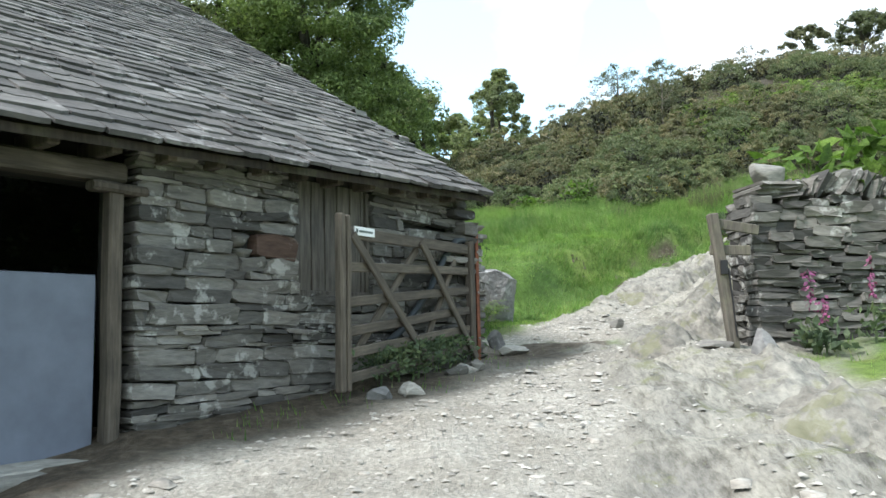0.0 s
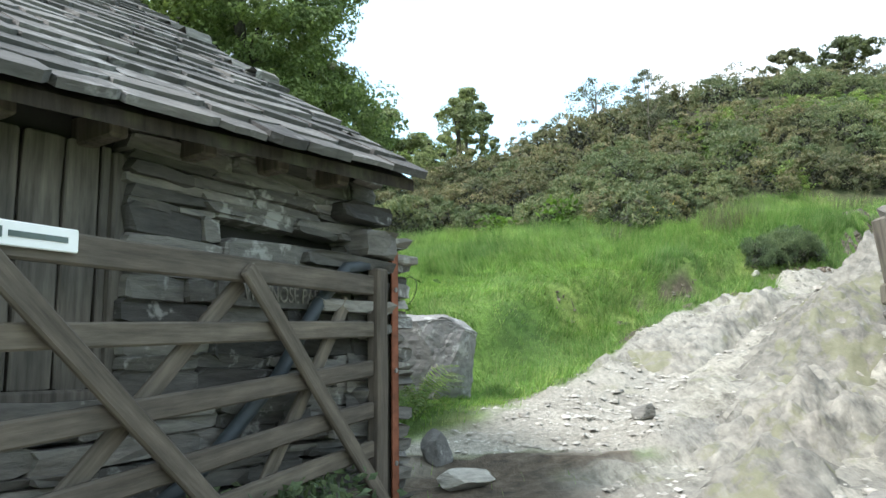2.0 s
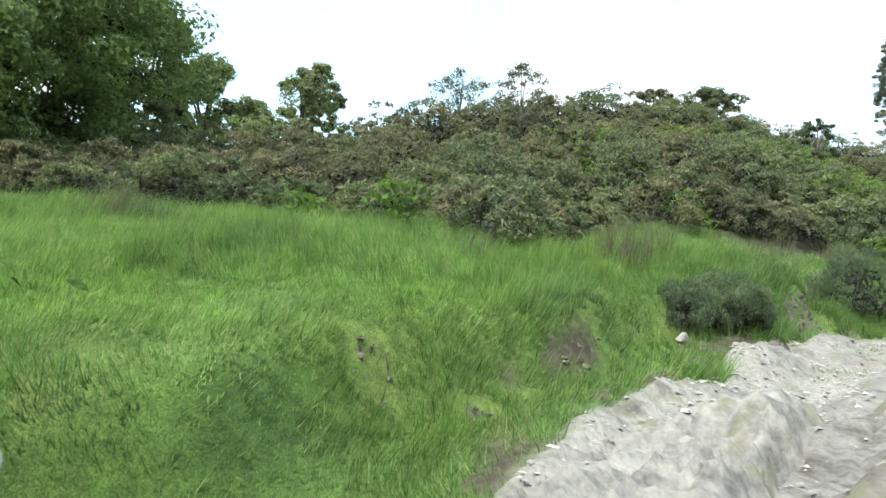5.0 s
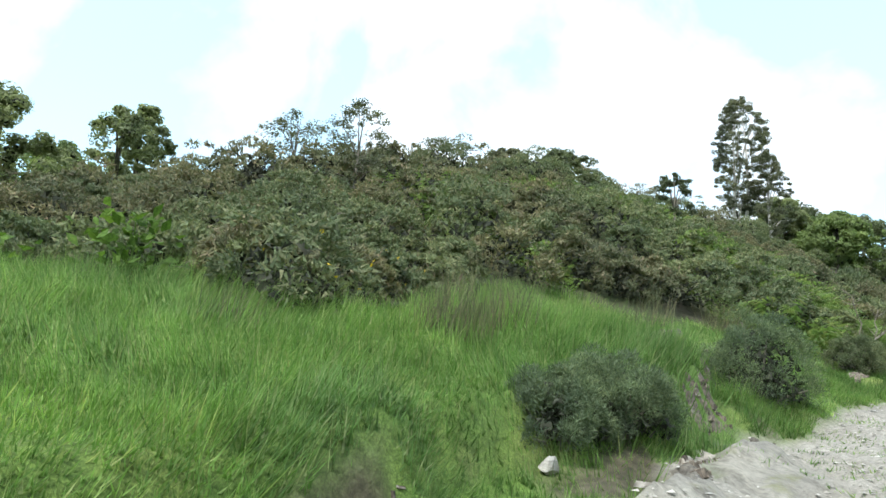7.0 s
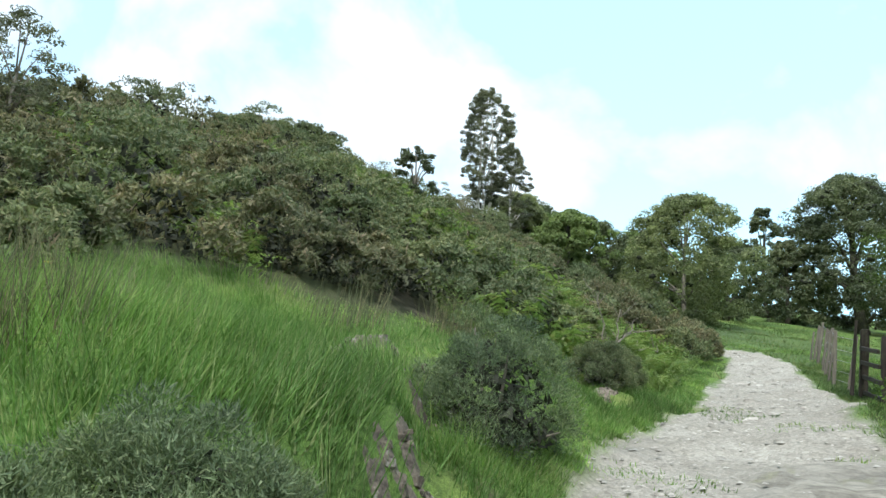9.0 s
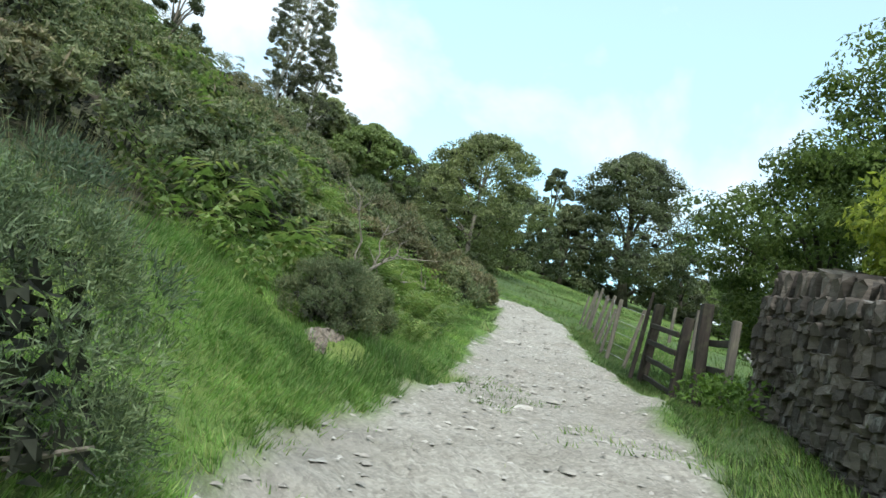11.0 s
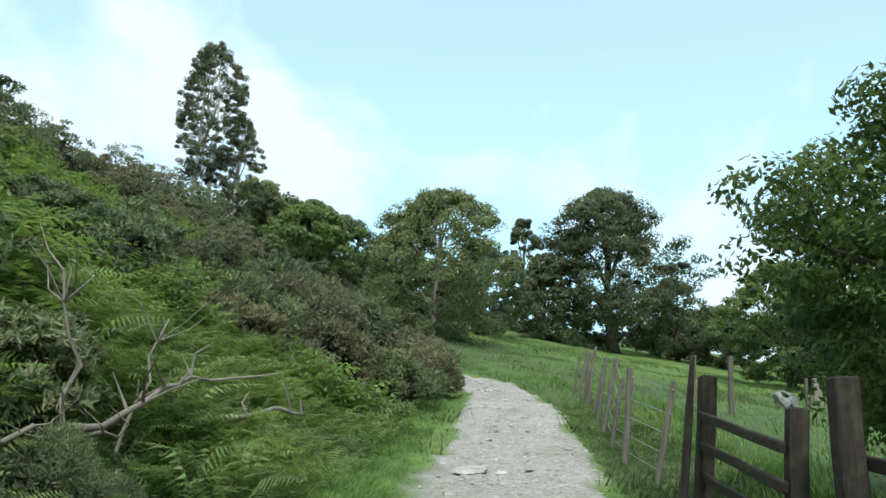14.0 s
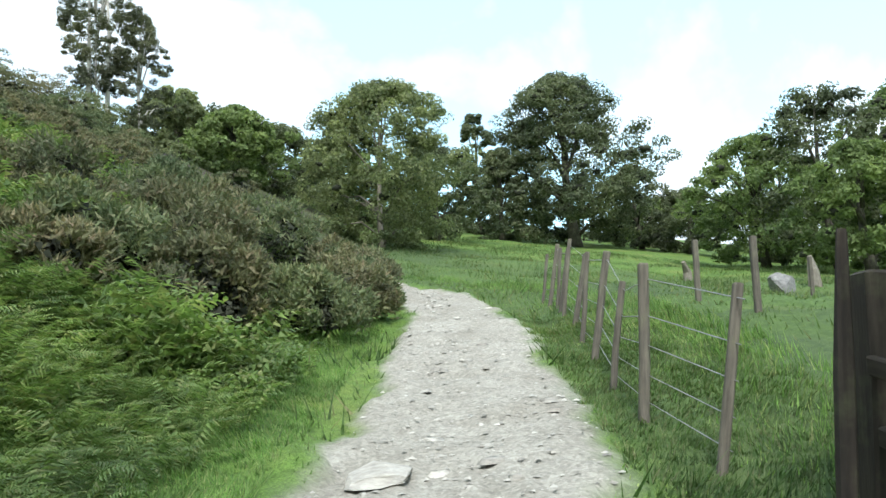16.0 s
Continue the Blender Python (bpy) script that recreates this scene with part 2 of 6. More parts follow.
    colour = mix_node(n, l, mask("bedrock"), colour, bare)
    l.new(colour, b.inputs["Base Color"])
    low = n.new("ShaderNodeMath")
    low.operation = "MULTIPLY"
    low.inputs[1].default_value = 0.08
    l.new(chips.outputs["Distance"], low.inputs[0])
    high = n.new("ShaderNodeMath")
    high.operation = "ADD"
    l.new(low.outputs[0], high.inputs[0]), l.new(seam.outputs["Fac"], high.inputs[1])
    top = n.new("ShaderNodeMath")
    top.operation = "MULTIPLY_ADD"
    top.inputs[1].default_value = 0.45
    l.new(crack.outputs["Fac"], top.inputs[0]), l.new(high.outputs[0], top.inputs[2])
    bump_node(n, l, b, top.outputs[0], 0.9, 0.04)
    return m


SLATE_WALL = stone_material("slate_wall_stone", (0.055, 0.054, 0.051), (0.25, 0.243, 0.222), 0.36)
SLATE_ROOF = stone_material("roof_slate", (0.06, 0.06, 0.058), (0.165, 0.163, 0.155), 0.4, (0.36, 0.36, 0.34))
FIELD_STONE = stone_material("field_stone", (0.05, 0.05, 0.047), (0.19, 0.185, 0.165), 0.35)
# lane wall: the trees' shade is put into this darker stone colour
DARK_STONE = stone_material("tree_shade_wall_stone", (0.05, 0.045, 0.039), (0.155, 0.137, 0.115), 0.2)
ROCK = stone_material("boulder_rock", (0.12, 0.125, 0.125), (0.24, 0.24, 0.235), 0.5, (0.45, 0.46, 0.42), 1.3, grain=(1, 1, 1.8))
PALE_ROCK = stone_material("pale_rock", (0.2, 0.196, 0.178), (0.44, 0.43, 0.39), 0.2, scale=1.5)
RED_STONE = stone_material("rusty_stone", (0.085, 0.055, 0.042), (0.125, 0.08, 0.06), 0.15)
SPOTTED = stone_material("lichen_spotted_slate", (0.1, 0.098, 0.09), (0.22, 0.215, 0.197), 0.6, (0.42, 0.42, 0.39))
BARE_ROCK = stone_material("bare_streaked_rock", (0.185, 0.18, 0.157), (0.27, 0.263, 0.23), 0.6, (0.16, 0.165, 0.085), 0.5, grain=(3.2, 1.3, 3), relief_depth=0.045, contrast=1.25)
LEDGE = stone_material("broken_ledge_rock", (0.065, 0.055, 0.043), (0.23, 0.2, 0.16), 0.35, (0.4, 0.4, 0.34), 2.6, grain=(1.6, 1.6, 1.8), contrast=1.5)
PALE_LEDGE = stone_material("pale_ledge_rock", (0.12, 0.112, 0.094), (0.36, 0.343, 0.295), 0.4, (0.2, 0.21, 0.11), 2.0, grain=(1.8, 1.8, 1.8), contrast=1.4)
TRACK_STONE = stone_material("track_chip", (0.26, 0.252, 0.225), (0.52, 0.505, 0.455), 0.1, scale=1.5)
JOINT = plain_material("dark_joint", (0.035, 0.034, 0.03), 0.95)
OLD_WOOD = wood_material("weathered_grey_wood", (0.045, 0.038, 0.031), (0.15, 0.128, 0.103), 0.0)
OLD_RAIL = wood_material("weathered_grey_rail", (0.048, 0.041, 0.033), (0.16, 0.138, 0.112), 0.0, (1.2, 14, 14))
DARK_RAIL = wood_material("dark_brown_rail", (0.013, 0.0105, 0.0085), (0.048, 0.039, 0.03), 0.12, (1.2, 14, 14))
POST_WOOD = wood_material("weathered_post_wood", (0.062, 0.055, 0.045), (0.19, 0.17, 0.14), 0.2)
DARK_WOOD = wood_material("dark_brown_wood", (0.014, 0.0115, 0.0095), (0.052, 0.042, 0.032), 0.15)
PLANK_WOOD = wood_material("grey_plank", (0.05, 0.045, 0.04), (0.17, 0.155, 0.135))
BLUE_PAINT = plain_material("blue_grey_paint", (0.135, 0.155, 0.19), 0.6, vary=0.18, scale=3)
RUST = plain_material("red_rust", (0.2, 0.075, 0.04), 0.8, 0.2, 0.4, 14)
BLACK_METAL = plain_material("black_gutter", (0.02, 0.02, 0.02), 0.5)
WIRE = plain_material("galvanised_wire", (0.3, 0.3, 0.29), 0.5, 0.7)
WHITE_SIGN = plain_material("white_sign", (0.78, 0.8, 0.78), 0.4, vary=0.05)
PRINT = plain_material("grey_print", (0.1, 0.13, 0.12), 0.6)
CHALK = plain_material("pale_lettering", (0.2, 0.19, 0.165), 0.9, vary=0.5, scale=22)
PIPE = plain_material("grey_pipe", (0.045, 0.055, 0.06), 0.5)
BARK = wood_material("tree_bark", (0.03, 0.026, 0.02), (0.11, 0.1, 0.08), 0.4, (6, 6, 1.5))
BIRCH_BARK = wood_material("birch_bark", (0.35, 0.33, 0.3), (0.75, 0.73, 0.68), 0, (2, 2, 7))
DEAD_WOOD = wood_material("dead_branch", (0.11, 0.097, 0.078), (0.27, 0.245, 0.2), 0, (6, 6, 2))
# twigs and clump cores, so dark because the foliage's inner shade is painted in
INNER_SHADE = plain_material("inner_twig_shade", (0.032, 0.036, 0.022), 0.9, vary=0.5, scale=9)
GORSE = leaf_material("gorse_needles", [(0.085, 0.118, 0.062), (0.122, 0.166, 0.084), (0.165, 0.21, 0.106), (0.22, 0.23, 0.138)], 0.6, 0.3, tint=(1.28, 1.18, 1.06), speck=26)
BROWN_GORSE = leaf_material("brown_gorse_needles", [(0.1, 0.116, 0.068), (0.138, 0.158, 0.088), (0.172, 0.2, 0.106), (0.24, 0.215, 0.145)], 0.7, 0.28, tint=(1.3, 1.12, 1.02), speck=26)
BROOM = leaf_material("near_gorse_needles", [(0.07, 0.104, 0.062), (0.102, 0.15, 0.086), (0.145, 0.2, 0.122), (0.18, 0.225, 0.14)], 2.2, 0.3, speck=12)
LANE_OAK = leaf_material("lane_oak_leaves", [(0.07, 0.112, 0.038), (0.11, 0.165, 0.052), (0.165, 0.23, 0.078)], 0.8, 0.42)
OAK_LEAF = leaf_material("oak_leaves", [(0.115, 0.165, 0.07), (0.16, 0.225, 0.092), (0.215, 0.285, 0.124)], 0.35, 0.45, speck=8)
DARK_LEAF = leaf_material("dark_leaves", [(0.08, 0.102, 0.064), (0.118, 0.146, 0.092), (0.165, 0.19, 0.126)], 0.35, 0.42, speck=6)
LIGHT_LEAF = leaf_material("pale_tree_leaves", [(0.13, 0.162, 0.088), (0.19, 0.228, 0.125), (0.265, 0.3, 0.18)], 0.5, 0.45, speck=6)
BIRCH_LEAF = leaf_material("birch_leaves", [(0.1, 0.115, 0.08), (0.15, 0.165, 0.122), (0.205, 0.215, 0.172)], 0.4, 0.5, speck=5)
FRESH_LEAF = leaf_material("fresh_leaves", [(0.055, 0.105, 0.02), (0.085, 0.16, 0.03), (0.125, 0.21, 0.045)], 0.8, 0.35)
YELLOW_LEAF = leaf_material("yellow_green_leaves", [(0.17, 0.24, 0.04), (0.28, 0.35, 0.06), (0.4, 0.44, 0.1)], 1.0, 0.4)
GRASS = leaf_material("meadow_grass", [(0.1, 0.19, 0.052), (0.145, 0.268, 0.074), (0.2, 0.34, 0.105), (0.32, 0.365, 0.175)], 0.45, 0.5, tint=(1.25, 1.2, 1.0), speck=3)
# duller than the meadow: rank growth, plus shade put into the tones
FIELD_GRASS = leaf_material("rank_shade_toned_grass", [(0.062, 0.115, 0.036), (0.092, 0.165, 0.05), (0.125, 0.205, 0.068), (0.2, 0.215, 0.115)], 0.3, 0.4, tint=(1.3, 1.15, 1.0), speck=2)
RUSH = leaf_material("rushes", [(0.075, 0.1, 0.048), (0.11, 0.13, 0.066), (0.19, 0.17, 0.11)], 0.6, 0.2)
BRACKEN = leaf_material("bracken_fronds", [(0.1, 0.16, 0.056), (0.14, 0.22, 0.074), (0.185, 0.275, 0.1), (0.23, 0.255, 0.12)], 0.8, 0.4, speck=2.5)
DEAD_LEAF = leaf_material("dead_brown_twigs", [(0.10, 0.075, 0.05), (0.15, 0.12, 0.085), (0.19, 0.17, 0.12)], 0.8, 0.1)
FLOWER = leaf_material("foxglove_flowers", [(0.25, 0.07, 0.2), (0.34, 0.13, 0.28)], 2, 0.3)
GORSE_FLOWER = leaf_material("yellow_gorse_flowers", [(0.5, 0.38, 0.03), (0.6, 0.45, 0.05)], 2, 0.2)
GROUND = ground_material()

# ---- the lie of the land ----
def ease(a, b, x):
    t = np.clip((np.asarray(x, float) - a) / (b - a), 0, 1)
    return t * t * (3 - 2 * t)


def value_noise(x, y, seed=0):
    x, y = np.asarray(x, float), np.asarray(y, float)
    ix, iy = np.floor(x), np.floor(y)
    fx, fy = x - ix, y - iy
    fx, fy = fx * fx * (3 - 2 * fx), fy * fy * (3 - 2 * fy)

    def corner(a, b):
        v = np.sin(a * 127.1 + b * 311.7 + seed * 74.7) * 43758.5453
        return v - np.floor(v)

    low = corner(ix, iy) * (1 - fx) + corner(ix + 1, iy) * fx
    high = corner(ix, iy + 1) * (1 - fx) + corner(ix + 1, iy + 1) * fx
    return (low * (1 - fy) + high * fy) * 2 - 1


def fractal(x, y, scale, octaves=4, seed=0):
    total, weight = 0.0, 1.0
    for k in range(octaves):
        total = total + weight * value_noise(x * scale + 13.7 * k, y * scale - 7.1 * k, seed + k)
        scale, weight = scale * 2.03, weight * 0.5
    return total


TRACK = np.array([(-0.3, -14, -0.9), (0.2, -4, -0.1), (0.4, 2, 0.35), (0.9, 7.2, 0.93), (1.5, 9.3, 1.2), (2.5, 11.0, 1.58), (4.3, 13.2, 2.35),
                  (6.9, 15.25, 3.0), (9.0, 16.5, 3.45), (11.2, 17.3, 3.87), (13.2, 18.0, 4.32), (15.55, 18.87, 4.7), (19.95, 21.15, 5.42),
                  (23.35, 22.9, 6.05), (27.4, 25.0, 6.95), (30.6, 27.6, 7.75), (32.4, 31.5, 8.8), (32.8, 38.0, 10.4)])
_run = np.concatenate([[0], np.cumsum(np.hypot(*np.diff(TRACK[:, :2], axis=0).T))])
_fine = np.arange(0, _run[-1], 0.2)
LINE = np.stack([np.interp(_fine, _run, TRACK[:, k]) for k in range(3)], 1)
for _ in range(8):
    LINE[1:-1] = (LINE[:-2] + 2 * LINE[1:-1] + LINE[2:]) / 4
LINE_WAY = np.gradient(LINE[:, :2], axis=0)
LINE_WAY /= np.linalg.norm(LINE_WAY, axis=1)[:, None]


def beside(x, y):
    """Metres to the left of the track's middle (right: minus), the track's height there, and the way along it."""
    x, y = np.asarray(x, float).ravel(), np.asarray(y, float).ravel()
    left, height, along = np.full(x.shape, 99.0), np.zeros(x.shape), np.zeros(x.shape)
    near = np.flatnonzero((x > -14) & (x < 48) & (y > -18) & (y < 52))
    for chunk in np.array_split(near, max(1, len(near) // 20000)):
        if len(chunk) == 0:
            continue
        d = (x[chunk, None] - LINE[None, :, 0]) ** 2 + (y[chunk, None] - LINE[None, :, 1]) ** 2
        k = d.argmin(1)
        dx, dy = x[chunk] - LINE[k, 0], y[chunk] - LINE[k, 1]
        side = LINE_WAY[k, 0] * dy - LINE_WAY[k, 1] * dx
        left[chunk] = np.sign(side) * np.sqrt(d[np.arange(len(chunk)), k])
        height[chunk], along[chunk] = LINE[k, 2], k * 0.2
    return left, height, along


def hill_foot(x):
    return np.interp(x, [-30, -6, 3.5, 8, 11, 14, 17.5, 21, 26, 30, 36, 60], [30, 24, 21.4, 20.8, 20.9, 21.0, 22.2, 24.2, 27.4, 30, 33, 50])


def gorse_foot(x):
    """Where the gorse begins: it spills down into the meadow in one place."""
    return hill_foot(x) - 3.2 * np.exp(-((np.asarray(x, float) - 4.9) / 1.9) ** 2)


def scarp_line(x, y, along):
    """How far to the left of the track the low broken bank stands."""
    return np.interp(along, [24, 27, 28.2, 30, 31.5, 33.8, 34.4, 35.2, 38], [2.3, 2.15, 1.9, 1.68, 1.55, 1.25, 1.4, 2.0, 2.1]) + 0.22 * value_noise(x * 0.9, y * 0.9, 5)


def broken_bank(x, y):
    """How much of the bank's face is bare earth and rock."""
    left, _, along = beside(x, y)
    x, y = np.asarray(x, float).ravel(), np.asarray(y, float).ravel()
    face = np.exp(-((left - scarp_line(x, y, along) - 0.04) / 0.09) ** 2) * ease(27.6, 28.4, along) * (1 - ease(34.5, 36.5, along))
    foot = 0.7 * ease(0.65, 0.95, left) * (1 - ease(1.1, 1.7, left)) * ease(23, 25, along) * (1 - ease(33.5, 36, along))
    return 0.9 * face * ease(0.05, 0.4, fractal(x, y, 1.9, 3, 77)) + foot * ease(-0.1, 0.35, fractal(x, y, 1.7, 3, 78))


def terrain(x, y, rough=True):
    """Height of the ground, and how much of it is bare track and bare rock."""
    shape = np.shape(x)
    x, y = np.asarray(x, float).ravel(), np.asarray(y, float).ravel()
    slope = np.interp(y, [-300, -60, -8, 0, 7.2, 10, 12, 14, 19.3, 36, 80, 300, 2000], [-12, -6, -0.65, 0.1, 0.85, 1.35, 1.8, 2.5, 4.0, 8.7, 14, 30, 50])
    west = slope + 0.06 * (np.clip(x, -40, 60) - 3.2)
    cx, cy = np.clip(x, -300, 160), np.clip(y, -20, 200)
    east = 5.42 + 0.113 * (cx - 19.9) + 0.12 * (cy - 21.2) + 0.12 * np.maximum(np.minimum(cy, 60) - 25, 0)
    w = ease(14, 22, x) * ease(4, 16, y)
    base = west * (1 - w) + east * w
    rise = (y - hill_foot(x)) * 0.88
    steep = 0.34 + 0.10 * ease(13, 19, x)
    hill = np.where(rise > 0, steep * 15 * np.tanh(np.maximum(rise, 0) / 15), 0) * ease(-4, 15, x) * (1 - ease(45, 120, x))
    z = base + hill
    left, track_z, along = beside(x, y)
    scarp = scarp_line(x, y, along)
    bank = 0.38 * ease(scarp - 0.06, scarp + 0.3, left) * ease(15.5, 19, along) * (1 - ease(34, 42, along)) * (1 - ease(5, 9, left))
    z = z + bank - 0.27 * ease(0.9, 1.4, left) * (1 - ease(scarp - 0.25, scarp + 0.25, left)) * ease(24, 26.5, along) * (1 - ease(29.5, 32, along))
    wander = 0.35 * fractal(x, y, 0.55, 3, 9)
    half_left = np.interp(along, [21, 23.5, 25, 27.5, 31, 33, 34.5, 35.5, 37, 39, 42, 45.5, 47, 52], [2.6, 1.35, 1.0, 0.7, 0.75, 1.0, 0.78, 0.82, 0.98, 1.02, 0.9, 0.8, 0.66, 0.66])
    half_right = 1.5 + 2.9 * ease(21, 25, along) * (1 - ease(31, 36, along)) + 1.2 * ease(12, 16, along) * (1 - ease(21, 25, along)) + 0.1 - 0.6 * ease(34, 40, along) - 0.07 * ease(43, 46, along)
    reach = np.where(left > 0, left / half_left, -left / half_right)
    blend = 1 - ease(0.8, np.where(left > 0, 1.45 + 0.8 * ease(34.2, 35, along) * (1 - ease(37, 39, along)), 1.9), reach)
    z = z * (1 - blend) + (track_z + 0.04 * np.minimum(np.abs(left), 2)) * blend
    verge = ease(1.1, 1.7, -left) * (1 - ease(4, 10, -left)) * ease(32, 35, along) * (1 - ease(58, 66, along))
    z = z + verge * np.maximum(track_z + 0.02 - z, 0)
    path = 1 - ease(0.84, 1.14, reach + wander * 0.5 + 0.12 * fractal(x, y, 3.1, 2, 15))
    rock = ease(0.1, 0.5, -left + 0.6 * wander) * ease(21.8, 23, along) * (1 - ease(33, 36, along)) * path
    rock = np.maximum(rock, 0.9 * ease(-0.2, 0.25, fractal(x, y, 0.8, 2, 3)) * path * ease(20, 23, along) * (1 - ease(35, 39, along)))
    rock = np.maximum(rock, ease(0.3, 0.7, -left + 0.6 * wander) * ease(15.5, 18, along) * (1 - ease(22, 24, along)) * path)
    slabs = path * ease(24.6, 26.5, along) * (1 - ease(31.5, 34, along))
    z = z + slabs * (0.13 * np.exp(-((left - 0.8) / 0.42) ** 2) + 0.3 * np.exp(-((left + 1.7) / 0.85) ** 2) - 0.08 * np.exp(-((left + 0.05) / 0.3) ** 2))
    rock = rock * (1 - np.exp(-((left + 0.05 + 0.3 * wander) / 0.26) ** 2) * ease(24, 26, along))
    if rough:
        tilt = 0.9 * x + 0.45 * y
        ridge = np.abs(value_noise(tilt * 1.1, (0.9 * y - 0.45 * x) * 0.35, 21)) * 0.2 + np.abs(value_noise(tilt * 2.7, (0.9 * y - 0.45 * x) * 0.8, 22)) * 0.12 + np.abs(value_noise(tilt * 6.5, (0.9 * y - 0.45 * x) * 2.1, 23)) * 0.06
        z = z + rock * (ridge - 0.12) * ease(0.0, 0.5, np.abs(left - 0.1))
        z = z + path * (0.035 * fractal(x, y, 1.7, 3, 31) + 0.012 * fractal(x, y, 9, 2, 35))
        near = ease(-25, -10, -np.abs(y - 15))
        z = z + (1 - path) * (0.10 * fractal(x, y, 0.45, 3, 41) + 0.03 * fractal(x, y, 2.6, 2, 45) * near)
        hump = ease(1.4, 2.0, left) * (1 - ease(2.6, 4.0, left)) * ease(23, 26, along) * (1 - ease(36, 40, along))
        z = z + hump * 0.16 * np.maximum(fractal(x, y, 0.9, 3, 51), -0.2)
    barn_side = 0.814 * (x + 2.12) - 0.58 * (y - 4.9)
    path = path * ease(0.5, 1.2, barn_side + 0.25 * wander + 10.0 * ease(9.3, 10, y))
    return z.reshape(shape), path.reshape(shape), rock.reshape(shape)


def ground_at(x, y):
    return float(terrain(np.array([x]), np.array([y]))[0][0])



# ---- builders ----
from mathutils import noise as relief
def mesh_of(name, verts, faces, material):
    """A mesh from an array of corners and faces: an (n, 3 or 4) array, or a list of polygons."""
    me = bpy.data.meshes.new(name)
    if isinstance(faces, np.ndarray):
        verts, k = np.asarray(verts, np.float32), faces.shape[1]
        me.vertices.add(len(verts)), me.loops.add(faces.size), me.polygons.add(len(faces))
        me.vertices.foreach_set("co", verts.ravel())
        me.loops.foreach_set("vertex_index", faces.ravel().astype(np.int32))
        me.polygons.foreach_set("loop_start", np.arange(0, faces.size, k, dtype=np.int32))
        me.update(calc_edges=True)
    else:
        me.from_pydata([tuple(v) for v in verts], [], faces)
    if isinstance(material, tuple):
        for m in material[:2]:
            me.materials.append(m)
        index = np.ones(len(faces), np.int32)
        index[:material[2]] = 0
        me.polygons.foreach_set("material_index", index)
    else:
        me.materials.append(material)
    return me


def part(name, shape, material, parent=None, label="", at=None, smooth=False):
    """Links (corners, faces), or a ready mesh, as one mesh object under a thing or a part."""
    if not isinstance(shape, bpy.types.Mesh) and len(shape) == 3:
        # faces after the leaves get the painted inner shade
        material = (material, INNER_SHADE, shape[2])
    me = shape if isinstance(shape, bpy.types.Mesh) else mesh_of(name, shape[0], shape[1], material)
    if smooth:
        me.polygons.foreach_set("use_smooth", [True] * len(me.polygons))
    ob = new(name, me)
    if parent is not None:
        ob.parent = parent
    if at is not None:
        ob.matrix_local = at
    return tagged(ob, label)


def thing(name, label, category, at, group="", kind=""):
    ob = new(name)
    ob.empty_display_size = 0.2
    ob.matrix_world = at
    return tagged(ob, label, category, group, kind)


def joined(*shapes):
    verts, faces, base = [], [], 0
    for v, f in shapes:
        verts.extend(tuple(p) for p in v)
        faces.extend(tuple(int(i) + base for i in face) for face in f)
        base += len(v)
    return verts, faces


def block(x0, x1, y0, y1, z0, z1, bevel=0.0, wobble=0.0, rng=None):
    """A box with worn edges: chamfered along its length's corners."""
    b = min(bevel, (y1 - y0) / 3, (z1 - z0) / 3, (x1 - x0) / 3)
    if b <= 0:
        v = [(x, y, z) for x in (x0, x1) for y in (y0, y1) for z in (z0, z1)]
        return v, [(0, 1, 3, 2), (4, 6, 7, 5), (0, 4, 5, 1), (2, 3, 7, 6), (0, 2, 6, 4), (1, 5, 7, 3)]
    axis = int(np.argmax([x1 - x0, y1 - y0, z1 - z0]))
    lo, hi = np.array([x0, y0, z0]), np.array([x1, y1, z1])
    u, w = [k for k in range(3) if k != axis]
    ring = [(lo[u] + b, lo[w]), (hi[u] - b, lo[w]), (hi[u], lo[w] + b), (hi[u], hi[w] - b), (hi[u] - b, hi[w]), (lo[u] + b, hi[w]), (lo[u], hi[w] - b), (lo[u], lo[w] + b)]
    mid = ((lo[u] + hi[u]) / 2, (lo[w] + hi[w]) / 2)
    cuts = 4 if wobble else 1
    verts, faces = [], []
    stations = [(lo[axis], 0.82)] + [(lo[axis] + b + (hi[axis] - lo[axis] - 2 * b) * k / cuts, 1.0) for k in range(cuts + 1)] + [(hi[axis], 0.82)]
    for s, shrink in stations:
        off = (rng.normal(0, wobble, 2) if wobble else (0, 0))
        for a, c in ring:
            p = [0, 0, 0]
            p[axis], p[u], p[w] = s, mid[0] + (a - mid[0]) * shrink + off[0], mid[1] + (c - mid[1]) * shrink + off[1]
            verts.append(tuple(p))
    for k in range(len(stations) - 1):
        for i in range(8):
            faces.append((k * 8 + i, k * 8 + (i + 1) % 8, k * 8 + 8 + (i + 1) % 8, k * 8 + 8 + i))
    faces += [tuple(range(7, -1, -1)), tuple(len(verts) - 8 + i for i in range(8))]
    return verts, faces


